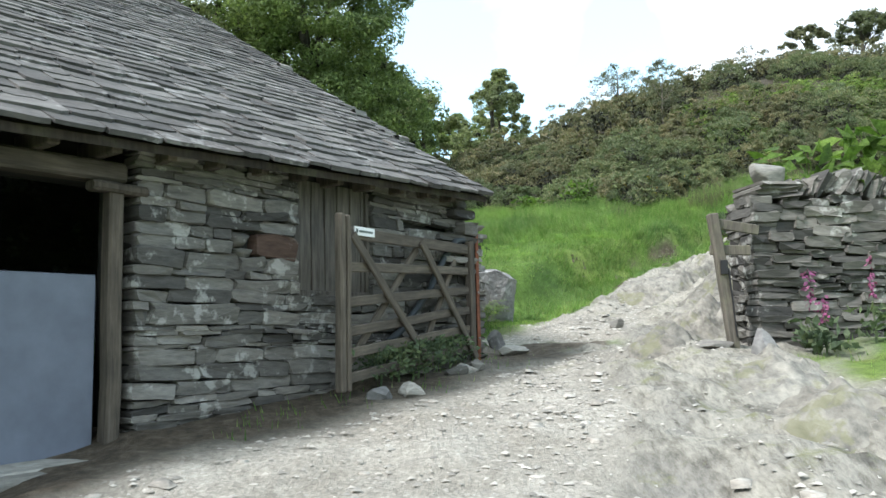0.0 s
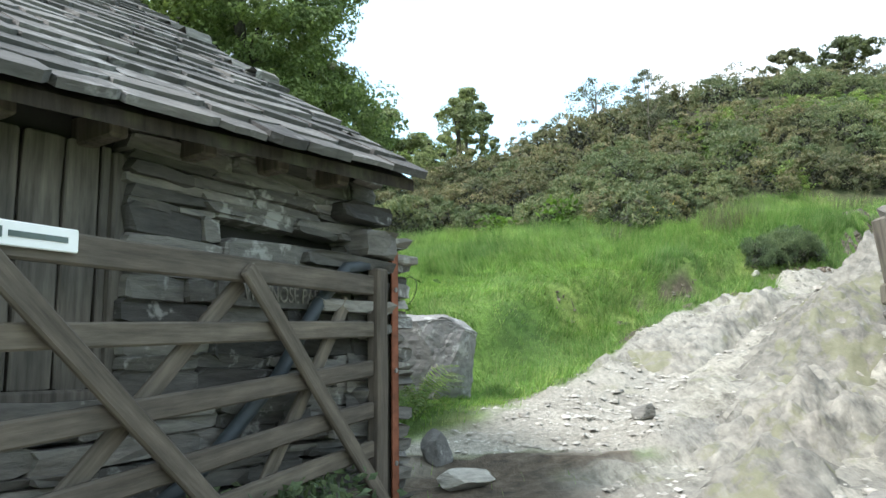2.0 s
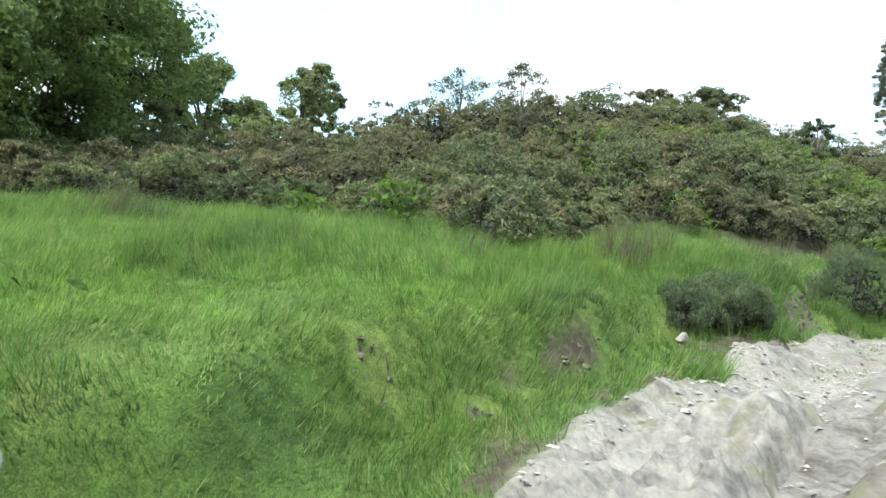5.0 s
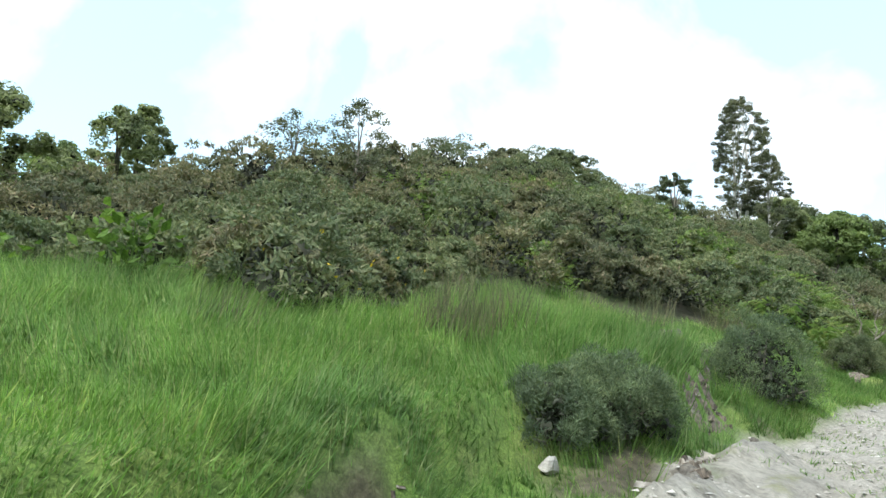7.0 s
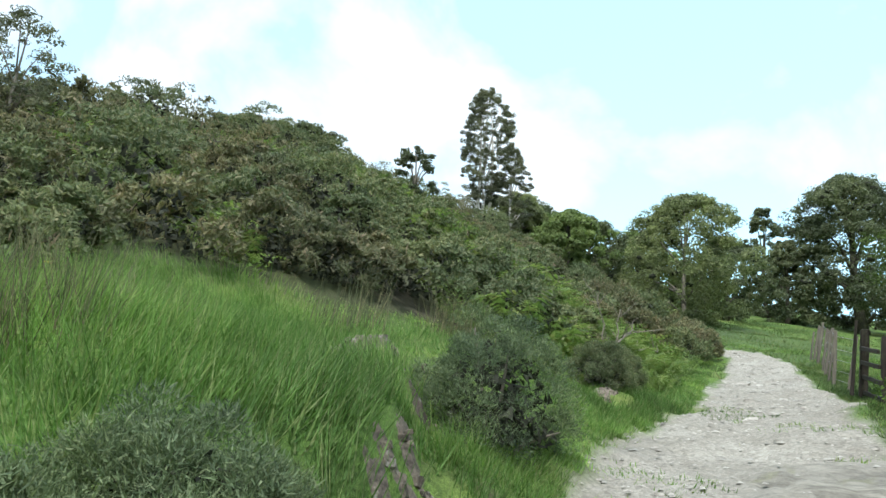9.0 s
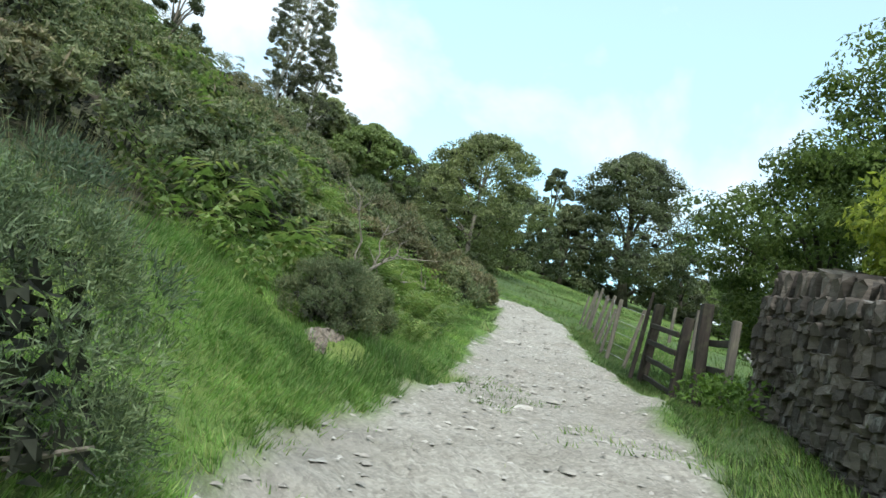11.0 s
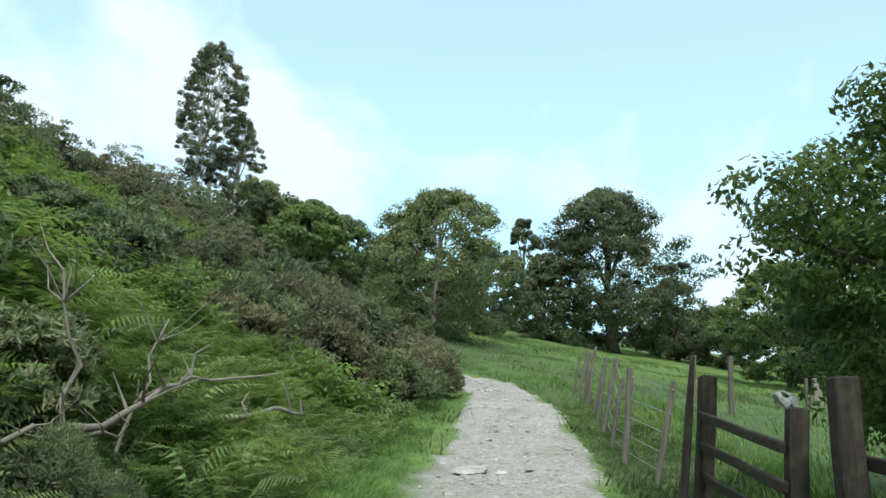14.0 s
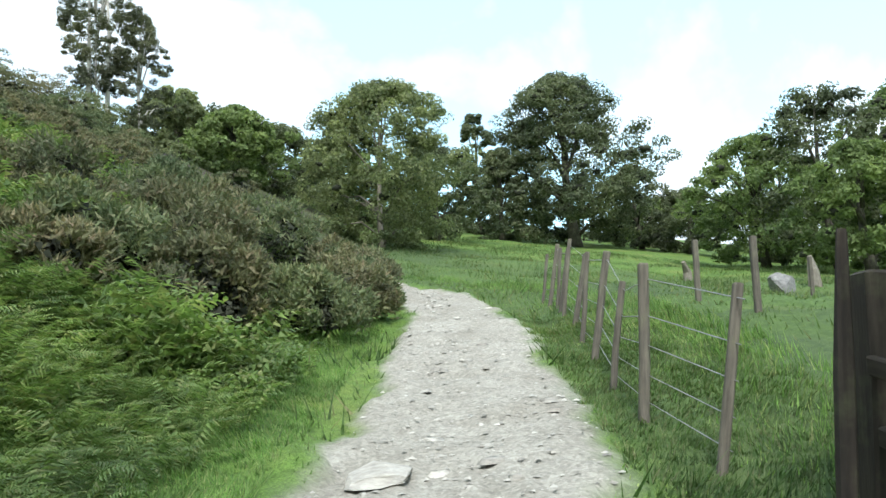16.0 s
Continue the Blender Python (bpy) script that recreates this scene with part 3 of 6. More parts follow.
def tube(points, radii, sides=6):
    points = [Vector(p) for p in points]
    verts, faces = [], []
    side = Vector((0.31, 0.87, 0.13))
    for k, p in enumerate(points):
        way = (points[min(k + 1, len(points) - 1)] - points[max(k - 1, 0)]).normalized()
        a = way.cross(side)
        a = a.normalized() if a.length > 1e-4 else way.orthogonal().normalized()
        c = way.cross(a)
        for i in range(sides):
            t = 2 * math.pi * i / sides
            verts.append(tuple(p + radii[k] * (math.cos(t) * a + math.sin(t) * c)))
    for k in range(len(points) - 1):
        for i in range(sides):
            j = (i + 1) % sides
            faces.append((k * sides + i, k * sides + j, k * sides + sides + j, k * sides + sides + i))
    faces += [tuple(range(sides - 1, -1, -1)), tuple((len(points) - 1) * sides + i for i in range(sides))]
    return verts, faces


def leaves(centres, ways, sizes, rng, narrow=0.45, fold=0.12, faces=None, three=False):
    """Small diamond leaves: four corners each, a little cupped; faces: the way that their flat sides look."""
    n = len(centres)
    ways = ways / np.maximum(np.linalg.norm(ways, axis=1, keepdims=True), 1e-6)
    cross = np.cross(ways, rng.normal(size=(n, 3)) if faces is None else faces)
    cross /= np.maximum(np.linalg.norm(cross, axis=1, keepdims=True), 1e-6)
    up = np.cross(ways, cross)
    s = np.asarray(sizes).reshape(-1, 1)
    if three:
        v = np.stack([centres - ways * s * 0.4 + cross * s * narrow * 0.55, centres + ways * s * 0.6, centres - ways * s * 0.3 - cross * s * narrow * 0.55], 1)
        return v.reshape(-1, 3), np.arange(3 * n).reshape(-1, 3)
    v = np.empty((n, 4, 3), np.float32)
    v[:, 0] = centres - ways * s * 0.5
    v[:, 1] = centres + cross * s * narrow * 0.5 + up * s * fold
    v[:, 2] = centres + ways * s * 0.5
    v[:, 3] = centres - cross * s * narrow * 0.5 + up * s * fold
    return v.reshape(-1, 3), np.arange(4 * n).reshape(-1, 4)


def ball(rng, n):
    d = rng.normal(size=(n, 3))
    return d / np.linalg.norm(d, axis=1, keepdims=True)


def clump_cloud(rng, centres, radii, per, leaf, flat=0.8, droop=0.0, narrow=0.45, three=False):
    """Leaves round many clump centres, most near the outside of each clump."""
    n = len(centres) * per
    which = np.repeat(np.arange(len(centres)), per)
    d = ball(rng, n)
    r = radii[which] * rng.uniform(0.35, 1.0, n) ** 0.6
    p = centres[which] + d * r[:, None] * np.array([1, 1, flat])
    faces = d * 0.9 + rng.normal(0, 0.45, (n, 3)) + np.array([0, 0, 0.35])
    ways = np.cross(faces, rng.normal(size=(n, 3)))
    ways[:, 2] -= droop * 0.7
    return leaves(p, ways, leaf * rng.uniform(0.6, 1.35, n), rng, narrow, 0.08, faces, three)


def unit_pillow():
    bm = bmesh.new()
    bmesh.ops.create_icosphere(bm, subdivisions=1, radius=1.0)
    v, f = np.array([tuple(p.co) for p in bm.verts]), np.array([[p.index for p in q.verts] for q in bm.faces])
    bm.free()
    return v, f


PILLOW_V, PILLOW_F = unit_pillow()


def pillows(rng, centres, radii, flat=0.8, jag=0.24):
    """Uneven rounded clumps, one round each centre."""
    n, k = len(centres), len(PILLOW_V)
    v = PILLOW_V[None] * (1 + rng.uniform(-jag, jag, (n, k, 1))) * np.array([1, 1, flat]) * np.asarray(radii).reshape(-1, 1, 1) + np.asarray(centres)[:, None]
    return v.reshape(-1, 3), (np.arange(n)[:, None, None] * k + PILLOW_F[None]).reshape(-1, 3)


def twig_shade(rng, centres, wide, tall, per=130):
    """Ragged dark scraps within each bush: its twigs, coloured as the shade among them."""
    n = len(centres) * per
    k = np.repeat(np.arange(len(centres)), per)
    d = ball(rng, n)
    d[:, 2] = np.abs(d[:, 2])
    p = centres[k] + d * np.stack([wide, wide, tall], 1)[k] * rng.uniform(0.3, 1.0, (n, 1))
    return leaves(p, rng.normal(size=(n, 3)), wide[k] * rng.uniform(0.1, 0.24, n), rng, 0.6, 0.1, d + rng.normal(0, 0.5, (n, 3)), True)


def both(quads, tris):
    """Leaves and clumps as one set of triangles."""
    (v, q), (w, t) = quads, tris
    q = q if q.shape[1] == 3 else np.concatenate([q[:, [0, 1, 2]], q[:, [0, 2, 3]]])
    return np.concatenate([v, w]), np.concatenate([q, t + len(v)]), len(q)


def rough_rock(rng, size, cuts=2, jag=0.16, flat_top=0.0):
    """A boulder: a box-like ball, broken by flat faces."""
    bm = bmesh.new()
    bmesh.ops.create_icosphere(bm, subdivisions=cuts + 1, radius=0.62)
    seed_at = rng.uniform(0, 50)
    planes = [(Vector(d).normalized(), rng.uniform(0.32, 0.44)) for d in ball(rng, 11)]
    if flat_top:
        planes += [(Vector((0.05, 0.02, 1)).normalized(), flat_top)]
    planes += [(Vector(d), rng.uniform(0.36, 0.43)) for d in ((1, 0.1, 0), (-1, 0, 0.1), (0.1, -1, 0), (0, 1, 0))]
    for v in bm.verts:
        for d, off in planes:
            over = v.co.dot(d) - off
            if over > 0:
                v.co -= d * over
        p = v.co * 2.6 + Vector((seed_at, 0, 0))
        v.co *= 1 + 0.05 * relief.fractal(p, 0.9, 2.0, 6) + 0.035 * abs(relief.noise(p * 2.2))
        v.co += Vector(rng.normal(0, jag * 0.04, 3))
        v.co = Vector((v.co.x * size[0] / 0.8, v.co.y * size[1] / 0.8, v.co.z * size[2] / 0.8))
    verts, faces = [tuple(v.co) for v in bm.verts], [tuple(v.index for v in f.verts) for f in bm.faces]
    bm.free()
    return verts, faces


def stone_shapes(rng, count, material, name="stone"):
    """Unit stones for walls, face towards -y: an uneven outline with a worn front edge."""
    made = []
    for _ in range(count):
        ring = []
        for x, z in ((-0.5, -0.36), (-0.43, -0.5), (0.05, -0.5), (0.44, -0.5), (0.5, -0.32), (0.5, 0.36), (0.42, 0.5), (-0.08, 0.49), (-0.45, 0.5), (-0.5, 0.3)):
            ring.append((x + rng.uniform(-0.04, 0.04), z + rng.uniform(-0.08, 0.06)))
        verts = [(x, 0.5, z) for x, z in ring] + [(x, -0.36 + rng.uniform(-0.08, 0.08), z) for x, z in ring]
        verts += [(x * 0.97, -0.5 + rng.uniform(-0.05, 0.12), z * 0.93) for x, z in ring]
        n = len(ring)
        faces = [(k * n + i, k * n + (i + 1) % n, k * n + n + (i + 1) % n, k * n + n + i) for k in range(2) for i in range(n)]
        faces.append(tuple(2 * n + i for i in range(n)))
        made.append(mesh_of(name, verts, faces, material))
    return made


def lay_stones(rng, parent, shapes, x0, x1, low, high, depth, course=(0.07, 0.16), width=(0.18, 0.6), holes=(), limit=300, turn=Matrix(), name="stone", slope=0.0, proud=0.035):
    """Courses of stones over a wall's face (x to the right, z up, face at y = 0). low, high: heights at a place x. Past the limit they are left to one joined part."""
    rest, count, base = [], 0, min(low(x0), low(x1))
    z = base
    while z < max(high(x0), high(x1), high((x0 + x1) / 2)):
        h = rng.uniform(*course)
        x = x0 + rng.uniform(-0.05, 0.0)
        while x < x1 - 0.04:
            w = min(rng.uniform(*width) * (0.75 + 2.2 * h), x1 - x + rng.uniform(-0.02, 0.03))
            if x1 - x - w < 0.09:
                w = x1 - x
            inside = [b for a, b, c, d in holes if a - 0.03 <= x < b and c < z + h * 0.6 and z + h * 0.4 < d]
            if inside:
                x = inside[0]
                continue
            for a, b, c, d in holes:
                if x < a < x + w and c < z + h * 0.6 and z + h * 0.4 < d:
                    w = a - x
            cx, cz = x + w / 2, z + h / 2 + slope * (x + w / 2 - x0)
            tall = h * rng.uniform(0.9, 1.12)
            if low(cx) - h * 0.5 < cz < high(cx):
                m = turn @ pose(cx, depth / 2 - rng.uniform(0, proud), cz, rng.uniform(-4, 4), rng.normal(0, 2.2), rng.uniform(-4, 4)) @ Matrix.Diagonal((w * 1.02, depth, tall * 1.03, 1))
                me = shapes[rng.integers(len(shapes))]
                if count < limit:
                    part(name, me, None, parent, at=m)
                else:
                    rest.append((me, m))
                count += 1
            x += w
        z += h
    if rest:
        verts, faces = [], []
        for me, m in rest:
            base_i = len(verts)
            verts += [tuple(m @ v.co) for v in me.vertices]
            faces += [tuple(base_i + i for i in p.vertices) for p in me.polygons]
        tagged(part("stonework", (verts, faces), shapes[0].materials[0], parent), kind="stuff")
    return count


rng = np.random.default_rng(11)

# ---- ground: one sheet, fine near the track and coarser towards the horizon ----
def spread(lo, hi, step, far_lo, far_hi):
    inner = list(np.arange(lo, hi + step / 2, step))
    for sign, far, first in ((-1, far_lo, lo), (1, far_hi, hi)):
        edge, s = first, step
        more = []
        while sign * edge < sign * far:
            s *= 1.22
            edge += sign * s
            more.append(edge)
        inner = sorted(inner + more)
    return np.array(inner)


gx, gy = spread(-7, 34, 0.12, -1500, 1800), spread(-2, 32, 0.12, -1500, 1800)
mx, my = np.meshgrid(gx, gy)
mz, mpath, mrock = terrain(mx, my)
nx, ny = len(gx), len(gy)
index = np.arange(nx * ny).reshape(ny, nx)
sheet = np.stack([index[:-1, :-1], index[:-1, 1:], index[1:, 1:], index[1:, :-1]], -1).reshape(-1, 4)
ground_mesh = mesh_of("ground", np.stack([mx, my, mz], -1).reshape(-1, 3), sheet, GROUND)
rise = my - gorse_foot(mx)
thicket = ease(0.0, 0.9, rise - 0.3) * (1 - ease(60, 90, rise)) * (mx < 60) * (mx > -25) * (0.75 + 0.25 * ease(-0.4, 0.2, fractal(mx, my, 0.3, 2, 66)))
dl, _, da = (q.reshape(mx.shape) for q in beside(mx, my))
worn = np.clip(broken_bank(mx, my).reshape(mx.shape) * 1.3, 0, 1)
worn = np.maximum(worn, (0.814 * (mx + 2.12) - 0.58 * (my - 4.9) < 1.2) * (my < 9.5) * (my > -6) * (mx < 2))
# where the ground takes the rank, shade-darkened green: field and right-hand verge
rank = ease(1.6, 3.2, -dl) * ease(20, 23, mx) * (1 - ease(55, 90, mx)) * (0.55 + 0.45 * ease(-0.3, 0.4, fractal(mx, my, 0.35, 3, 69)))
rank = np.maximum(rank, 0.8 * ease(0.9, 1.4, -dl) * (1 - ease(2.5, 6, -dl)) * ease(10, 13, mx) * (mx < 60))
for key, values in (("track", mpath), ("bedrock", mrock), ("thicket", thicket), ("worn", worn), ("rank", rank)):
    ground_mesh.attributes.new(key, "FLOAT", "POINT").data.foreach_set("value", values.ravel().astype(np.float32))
ground_mesh.polygons.foreach_set("use_smooth", [True] * len(ground_mesh.polygons))
ground = tagged(new("ground", ground_mesh), "green hill turf with a pale stony track over bare rock", "ground", kind="structure")


# ---- the slate barn ----
BARN = Matrix.Translation((-2.12, 4.90, 0.6)) @ Matrix(((0.58, -0.814, 0, 0), (0.814, 0.58, 0, 0), (0, 0, 1, 0), (0, 0, 0, 1)))
barn = thing("barn", "low slate-stone barn with a stone slate roof and boarded window", "barn", BARN)
LENGTH, EAVE, PITCH, DEEP = 3.98, 2.38, math.tan(radians(33.5)), 6.5
wall_front = part("wall_front", block(0.1, 1.6, 0.1, 0.55, -0.9, EAVE - 0.16), JOINT, barn)
for x0, x1, y0, z0, z1 in ((2.47, LENGTH - 0.06, 0.1, -0.9, EAVE - 0.06), (1.6, 2.47, 0.1, -0.9, 1.15), (1.6, 2.47, 0.1, 2.1, EAVE - 0.1), (-7.0, -2.5, 0.0, -0.9, EAVE - 0.44), (-2.5, 0.0, 0.3, 1.9, EAVE - 0.1)):
    part("wall_core", block(x0, x1, y0, 0.55, z0, z1), JOINT, wall_front)
gable = [(LENGTH - 0.06, 0.1, -0.9), (LENGTH - 0.06, DEEP, -0.9), (LENGTH - 0.06, DEEP, EAVE + DEEP * PITCH), (LENGTH - 0.06, 0.1, EAVE + 0.1 * PITCH)]
gable += [(x - 0.5, y, z) for x, y, z in gable]
wall_gable = part("wall_gable", (gable, [(0, 1, 2, 3), (7, 6, 5, 4), (0, 4, 5, 1), (1, 5, 6, 2), (2, 6, 7, 3), (3, 7, 4, 0)]), JOINT, barn)
part("wall_back", joined(block(-7, LENGTH, 6.3, 6.7, -0.9, EAVE + 4.2), block(-7.3, -7, 0, 6.7, -0.9, EAVE + 4.2)), SLATE_WALL, barn)
part("floor_slab", joined(block(-6.9, LENGTH - 0.2, -0.28, 6.3, -0.5, 0.04, 0.02)), PALE_ROCK, barn)

slates = stone_shapes(rng, 14, SLATE_WALL)
window_hole = (1.57, 2.5, 1.12, 2.6)
front_top = lambda x: EAVE - 0.06 - 0.04 * (3.98 - x)
front_low = lambda x: -0.25 + 0.1 * max(0.0, x - 1.5)
lintel_hole, rusty_hole = (2.96, 3.84, 1.5, 1.84), (0.88, 1.56, 1.4, 1.62)
white_hole = (0.18, 0.95, 0.87, 1.04)
lay_stones(rng, wall_front, slates, 0.1, LENGTH, front_low, front_top, 0.2, (0.03, 0.13), (0.18, 0.62), (window_hole, lintel_hole, rusty_hole, white_hole), 300)
red = tagged(part("stone", slates[3].copy(), None, wall_front, at=pose(1.34, 0.085, 1.515, 0, 2, 0) @ Matrix.Diagonal((0.44, 0.22, 0.2, 1))), "rusty red-brown stone")
red.data.materials[0] = RED_STONE
for x, z, w, h in ((0.97, 1.545, 0.2, 0.13), (1.03, 1.445, 0.19, 0.1)):
    part("stone", rough_rock(np.random.default_rng(int(x * 100)), (w, 0.24, h), 2, 0.06), FIELD_STONE, wall_front, "dark rounded stone", pose(x, 0.11, z), smooth=True)
spotted = part("stone", slates[5].copy(), None, wall_front, "long pale lichen-spotted stone", pose(0.56, 0.07, 0.955) @ Matrix.Diagonal((0.78, 0.22, 0.165, 1)))
spotted.data.materials[0] = SPOTTED
lintel = part("stone", slates[1], None, wall_front, "long dressed stone with pale lettering", pose(3.4, 0.05, 1.59) @ Matrix.Diagonal((0.86, 0.2, 0.15, 1)))
part("stone", slates[7], None, wall_front, "long pale rounded stone", pose(3.38, 0.045, 1.76) @ Matrix.Diagonal((0.82, 0.22, 0.14, 1)))
# gable face: quoins and the first metres of its stones, seen along the wall
side = Matrix.Translation((LENGTH, 0, 0)) @ pose(0, 0, 0, 0, 0, 90)
lay_stones(rng, wall_gable, slates, 0.0, 3.4, lambda x: -0.3, lambda x: EAVE + 0.02 + x * PITCH, 0.22, (0.07, 0.16), (0.3, 0.6), (), 170, side, proud=0.09)
for k, (y, z, w, h) in enumerate([(0.0, 2.06, 0.4, 0.1), (0.0, 1.55, 0.62, 0.07), (0.02, 1.44, 0.5, 0.06), (-0.02, 1.9, 0.28, 0.14), (0.0, 1.78, 0.66, 0.07), (0.03, 1.68, 0.55, 0.06)]):
    part("quoin", slates[k + 4], None, wall_gable, at=pose(LENGTH - 0.02 - w / 2 + 0.13, y + 0.02, z) @ Matrix.Diagonal((w, 0.3, h, 1)))

# ragged broken end of the wall behind the gate post
z = -0.2
for k in range(40):
    h = rng.uniform(0.035, 0.1)
    if z > 1.95:
        break
    w = rng.uniform(0.45, 0.7)
    part("quoin", slates[rng.integers(14)], None, wall_gable, at=pose(LENGTH + rng.uniform(0.38, 0.46) - w / 2, 0.2, z + h / 2, rng.normal(0, 2), rng.normal(0, 4), rng.normal(0, 8)) @ Matrix.Diagonal((w, 0.42, h * 0.97, 1)))
    z += h

# lettering on the long stone, cut and worn pale
text = bpy.data.curves.new("lettering", "FONT")
text.body, text.size, text.extrude = "WRYNOSE PASS", 0.108, 0.003
flat = new("lettering_source", text)
letters = bpy.data.meshes.new_from_object(flat.evaluated_get(bpy.context.evaluated_depsgraph_get()))
bpy.data.objects.remove(flat)
letters.materials.clear()
letters.materials.append(CHALK)
part("lettering", letters, None, wall_front, "worn pale painted capital letters", pose(3.06, -0.062, 1.548, 90, 0, 0) @ Matrix.Diagonal((0.66, 1, 1, 1)))

# boarded window
window = part("window", joined(block(1.56, 2.52, 0.02, 0.1, 1.1, 1.17, 0.01), block(1.56, 1.62, 0.03, 0.12, 1.17, 2.12, 0.01), block(2.46, 2.52, 0.03, 0.12, 1.17, 2.12, 0.01)), PLANK_WOOD, barn, "weathered grey timber window surround")
x = 1.63
while x < 2.44:
    w = rng.uniform(0.12, 0.17)
    part("board", block(x, min(x + w, 2.46), 0.06, 0.09 + rng.uniform(0, 0.015), 1.17, 2.14, 0.006, 0.003, rng), PLANK_WOOD, window)
    x += w + 0.012

# doorway: post, beam, bracket, blue-grey door, sill
part("door_post", block(-0.11, -0.005, 0.0, 0.12, 0.02, 1.82, 0.015, 0.004, rng), OLD_WOOD, barn, "square weathered timber door post")
part("beam", block(-3.2, 0.02, 0.02, 0.2, 1.86, 2.0, 0.02, 0.006, rng), OLD_RAIL, barn, "long rough timber lintel beam")
part("bracket", block(-0.25, 0.16, -0.04, 0.1, 1.78, 1.85, 0.02, 0.004, rng), OLD_WOOD, barn, "short timber bracket block")
door = part("door", block(-2.4, -0.15, 0.1, 0.15, 0.03, 1.22, 0.006), BLUE_PAINT, barn, "blue-grey painted lower door panel")
for xx in (-1.65, -0.9):
    part("door_batten", block(xx - 0.006, xx + 0.006, 0.094, 0.1, 0.04, 1.21), PLANK_WOOD, door)
part("door_sill", block(-2.6, 0.25, -0.42, 0.12, -0.3, 0.03, 0.03, 0.006, rng), PALE_ROCK, barn, "worn stone door sill")

# roof: deck, verge, gutter, rafter feet and slates in falling courses
deck = joined(([(x, y, EAVE + y * PITCH + dz) for x in (-7.2, LENGTH + 0.04) for y, dz in ((-0.3, 0.06), (DEEP, 0.06), (DEEP, -0.06), (-0.3, 0.0))],
               [(0, 1, 2, 3), (7, 6, 5, 4), (0, 4, 5, 1), (1, 5, 6, 2), (2, 6, 7, 3), (3, 7, 4, 0)]))
SAG = Matrix.Translation((3.98, 0, EAVE)) @ pose(0, 0, 0, 0, -2.2, 0) @ Matrix.Translation((-3.98, 0, -EAVE))  # the eaves drop towards the door
roof = part("roof", deck, DARK_WOOD, barn, "weathered grey stone slate roof", SAG)
part("far_slope", ([(x, y, z) for x in (-7.2, LENGTH + 0.04) for y, z in ((DEEP, EAVE + DEEP * PITCH + 0.06), (DEEP + 6, EAVE + (DEEP - 6) * PITCH), (DEEP + 6, EAVE + (DEEP - 6) * PITCH - 0.1), (DEEP, EAVE + DEEP * PITCH - 0.06))],
                   [(0, 1, 2, 3), (7, 6, 5, 4), (0, 4, 5, 1), (1, 5, 6, 2), (2, 6, 7, 3), (3, 7, 4, 0)]), SLATE_ROOF, barn, "", SAG)
slate_shapes = []
for _ in range(10):
    j = lambda a=0.06: rng.uniform(-a, a)
    ring = [(-0.5, 0.5), (-0.5 + j(0.02), -0.44 + j()), (-0.3, -0.5 + j()), (0.05 + j(), -0.5 + j()), (0.34, -0.5 + j()), (0.5 + j(0.02), -0.42 + j()), (0.5, 0.5)]
    verts = [(x, y, 0.5) for x, y in ring] + [(x, y, -0.5) for x, y in ring]
    n = len(ring)
    slate_shapes.append(mesh_of("slate", verts, [tuple(range(n - 1, -1, -1))[::-1], tuple(range(2 * n - 1, n - 1, -1))] + [(i, (i + 1) % n, n + (i + 1) % n, n + i)[::-1] for i in range(n)], SLATE_ROOF))
tilt = Matrix.Translation((0, 0, EAVE + 0.06)) @ pose(0, 0, 0, 33.5, 0, 0)
along, row, count, rest = -0.35 / math.cos(radians(33.5)), 0, 0, []
while along < DEEP / math.cos(radians(33.5)):
    show = 0.19 - 0.07 * min(1, row / 30)
    x = -7.1 + rng.uniform(0, 0.3)
    while x < LENGTH + 0.07:
        w = rng.uniform(0.2, 0.44) * (1.15 - 0.35 * min(1, row / 30))
        if LENGTH + 0.09 - x - w < 0.14:
            w = LENGTH + 0.09 - x
        long = show * 2.1
        m = tilt @ pose(x + w / 2, along + long / 2 + rng.normal(0, 0.012), 0.035 + rng.uniform(0, 0.012), -5.2 + rng.normal(0, 0.8), rng.normal(0, 0.9), rng.normal(0, 1.2)) @ Matrix.Diagonal((w * 0.985, long, rng.uniform(0.024, 0.045), 1))
        me = slate_shapes[rng.integers(10)]
        if w > 0.05:
            if row < 16 and x > -1.6 and count < 300:
                part("slate", me, None, roof, at=m)
                count += 1
            else:
                rest.append((me, m))
        x += w
    along += show
    row += 1
verts, faces = [], []
for me, m in rest:
    b0 = len(verts)
    verts += [tuple(m @ v.co) for v in me.vertices]
    faces += [tuple(b0 + i for i in p.vertices) for p in me.polygons]
tagged(part("upper_slating", (verts, faces), SLATE_ROOF, roof), kind="stuff")
part("fascia", block(-7.2, LENGTH + 0.02, -0.25, -0.22, EAVE - 0.17, EAVE - 0.1, 0.005), DARK_WOOD, barn, "", SAG)
for x in np.arange(-1.9, 3.9, 0.42):
    part("rafter", block(x, x + 0.08, -0.17, 0.3, EAVE - 0.2, EAVE - 0.08, 0.01), OLD_WOOD, barn, "", SAG)

# pipe down the wall by the gate post
part("pipe", tube([(LENGTH - 0.12, -0.1, 1.78), (LENGTH - 0.3, -0.12, 1.74), (LENGTH - 0.48, -0.1, 1.55), (LENGTH - 0.72, -0.08, 1.2), (LENGTH - 1.15, -0.06, 0.8), (LENGTH - 1.5, -0.06, 0.62)], [0.035] * 6, 8), PIPE, barn, "grey plastic pipe sloping down the wall", smooth=True)

# ---- the wooden field gate, standing open along the barn ----
a, b = Vector((-0.80, 5.89, 0)), Vector((0.28, 8.10, 0))
run = (b - a).length
way = (b - a).normalized()
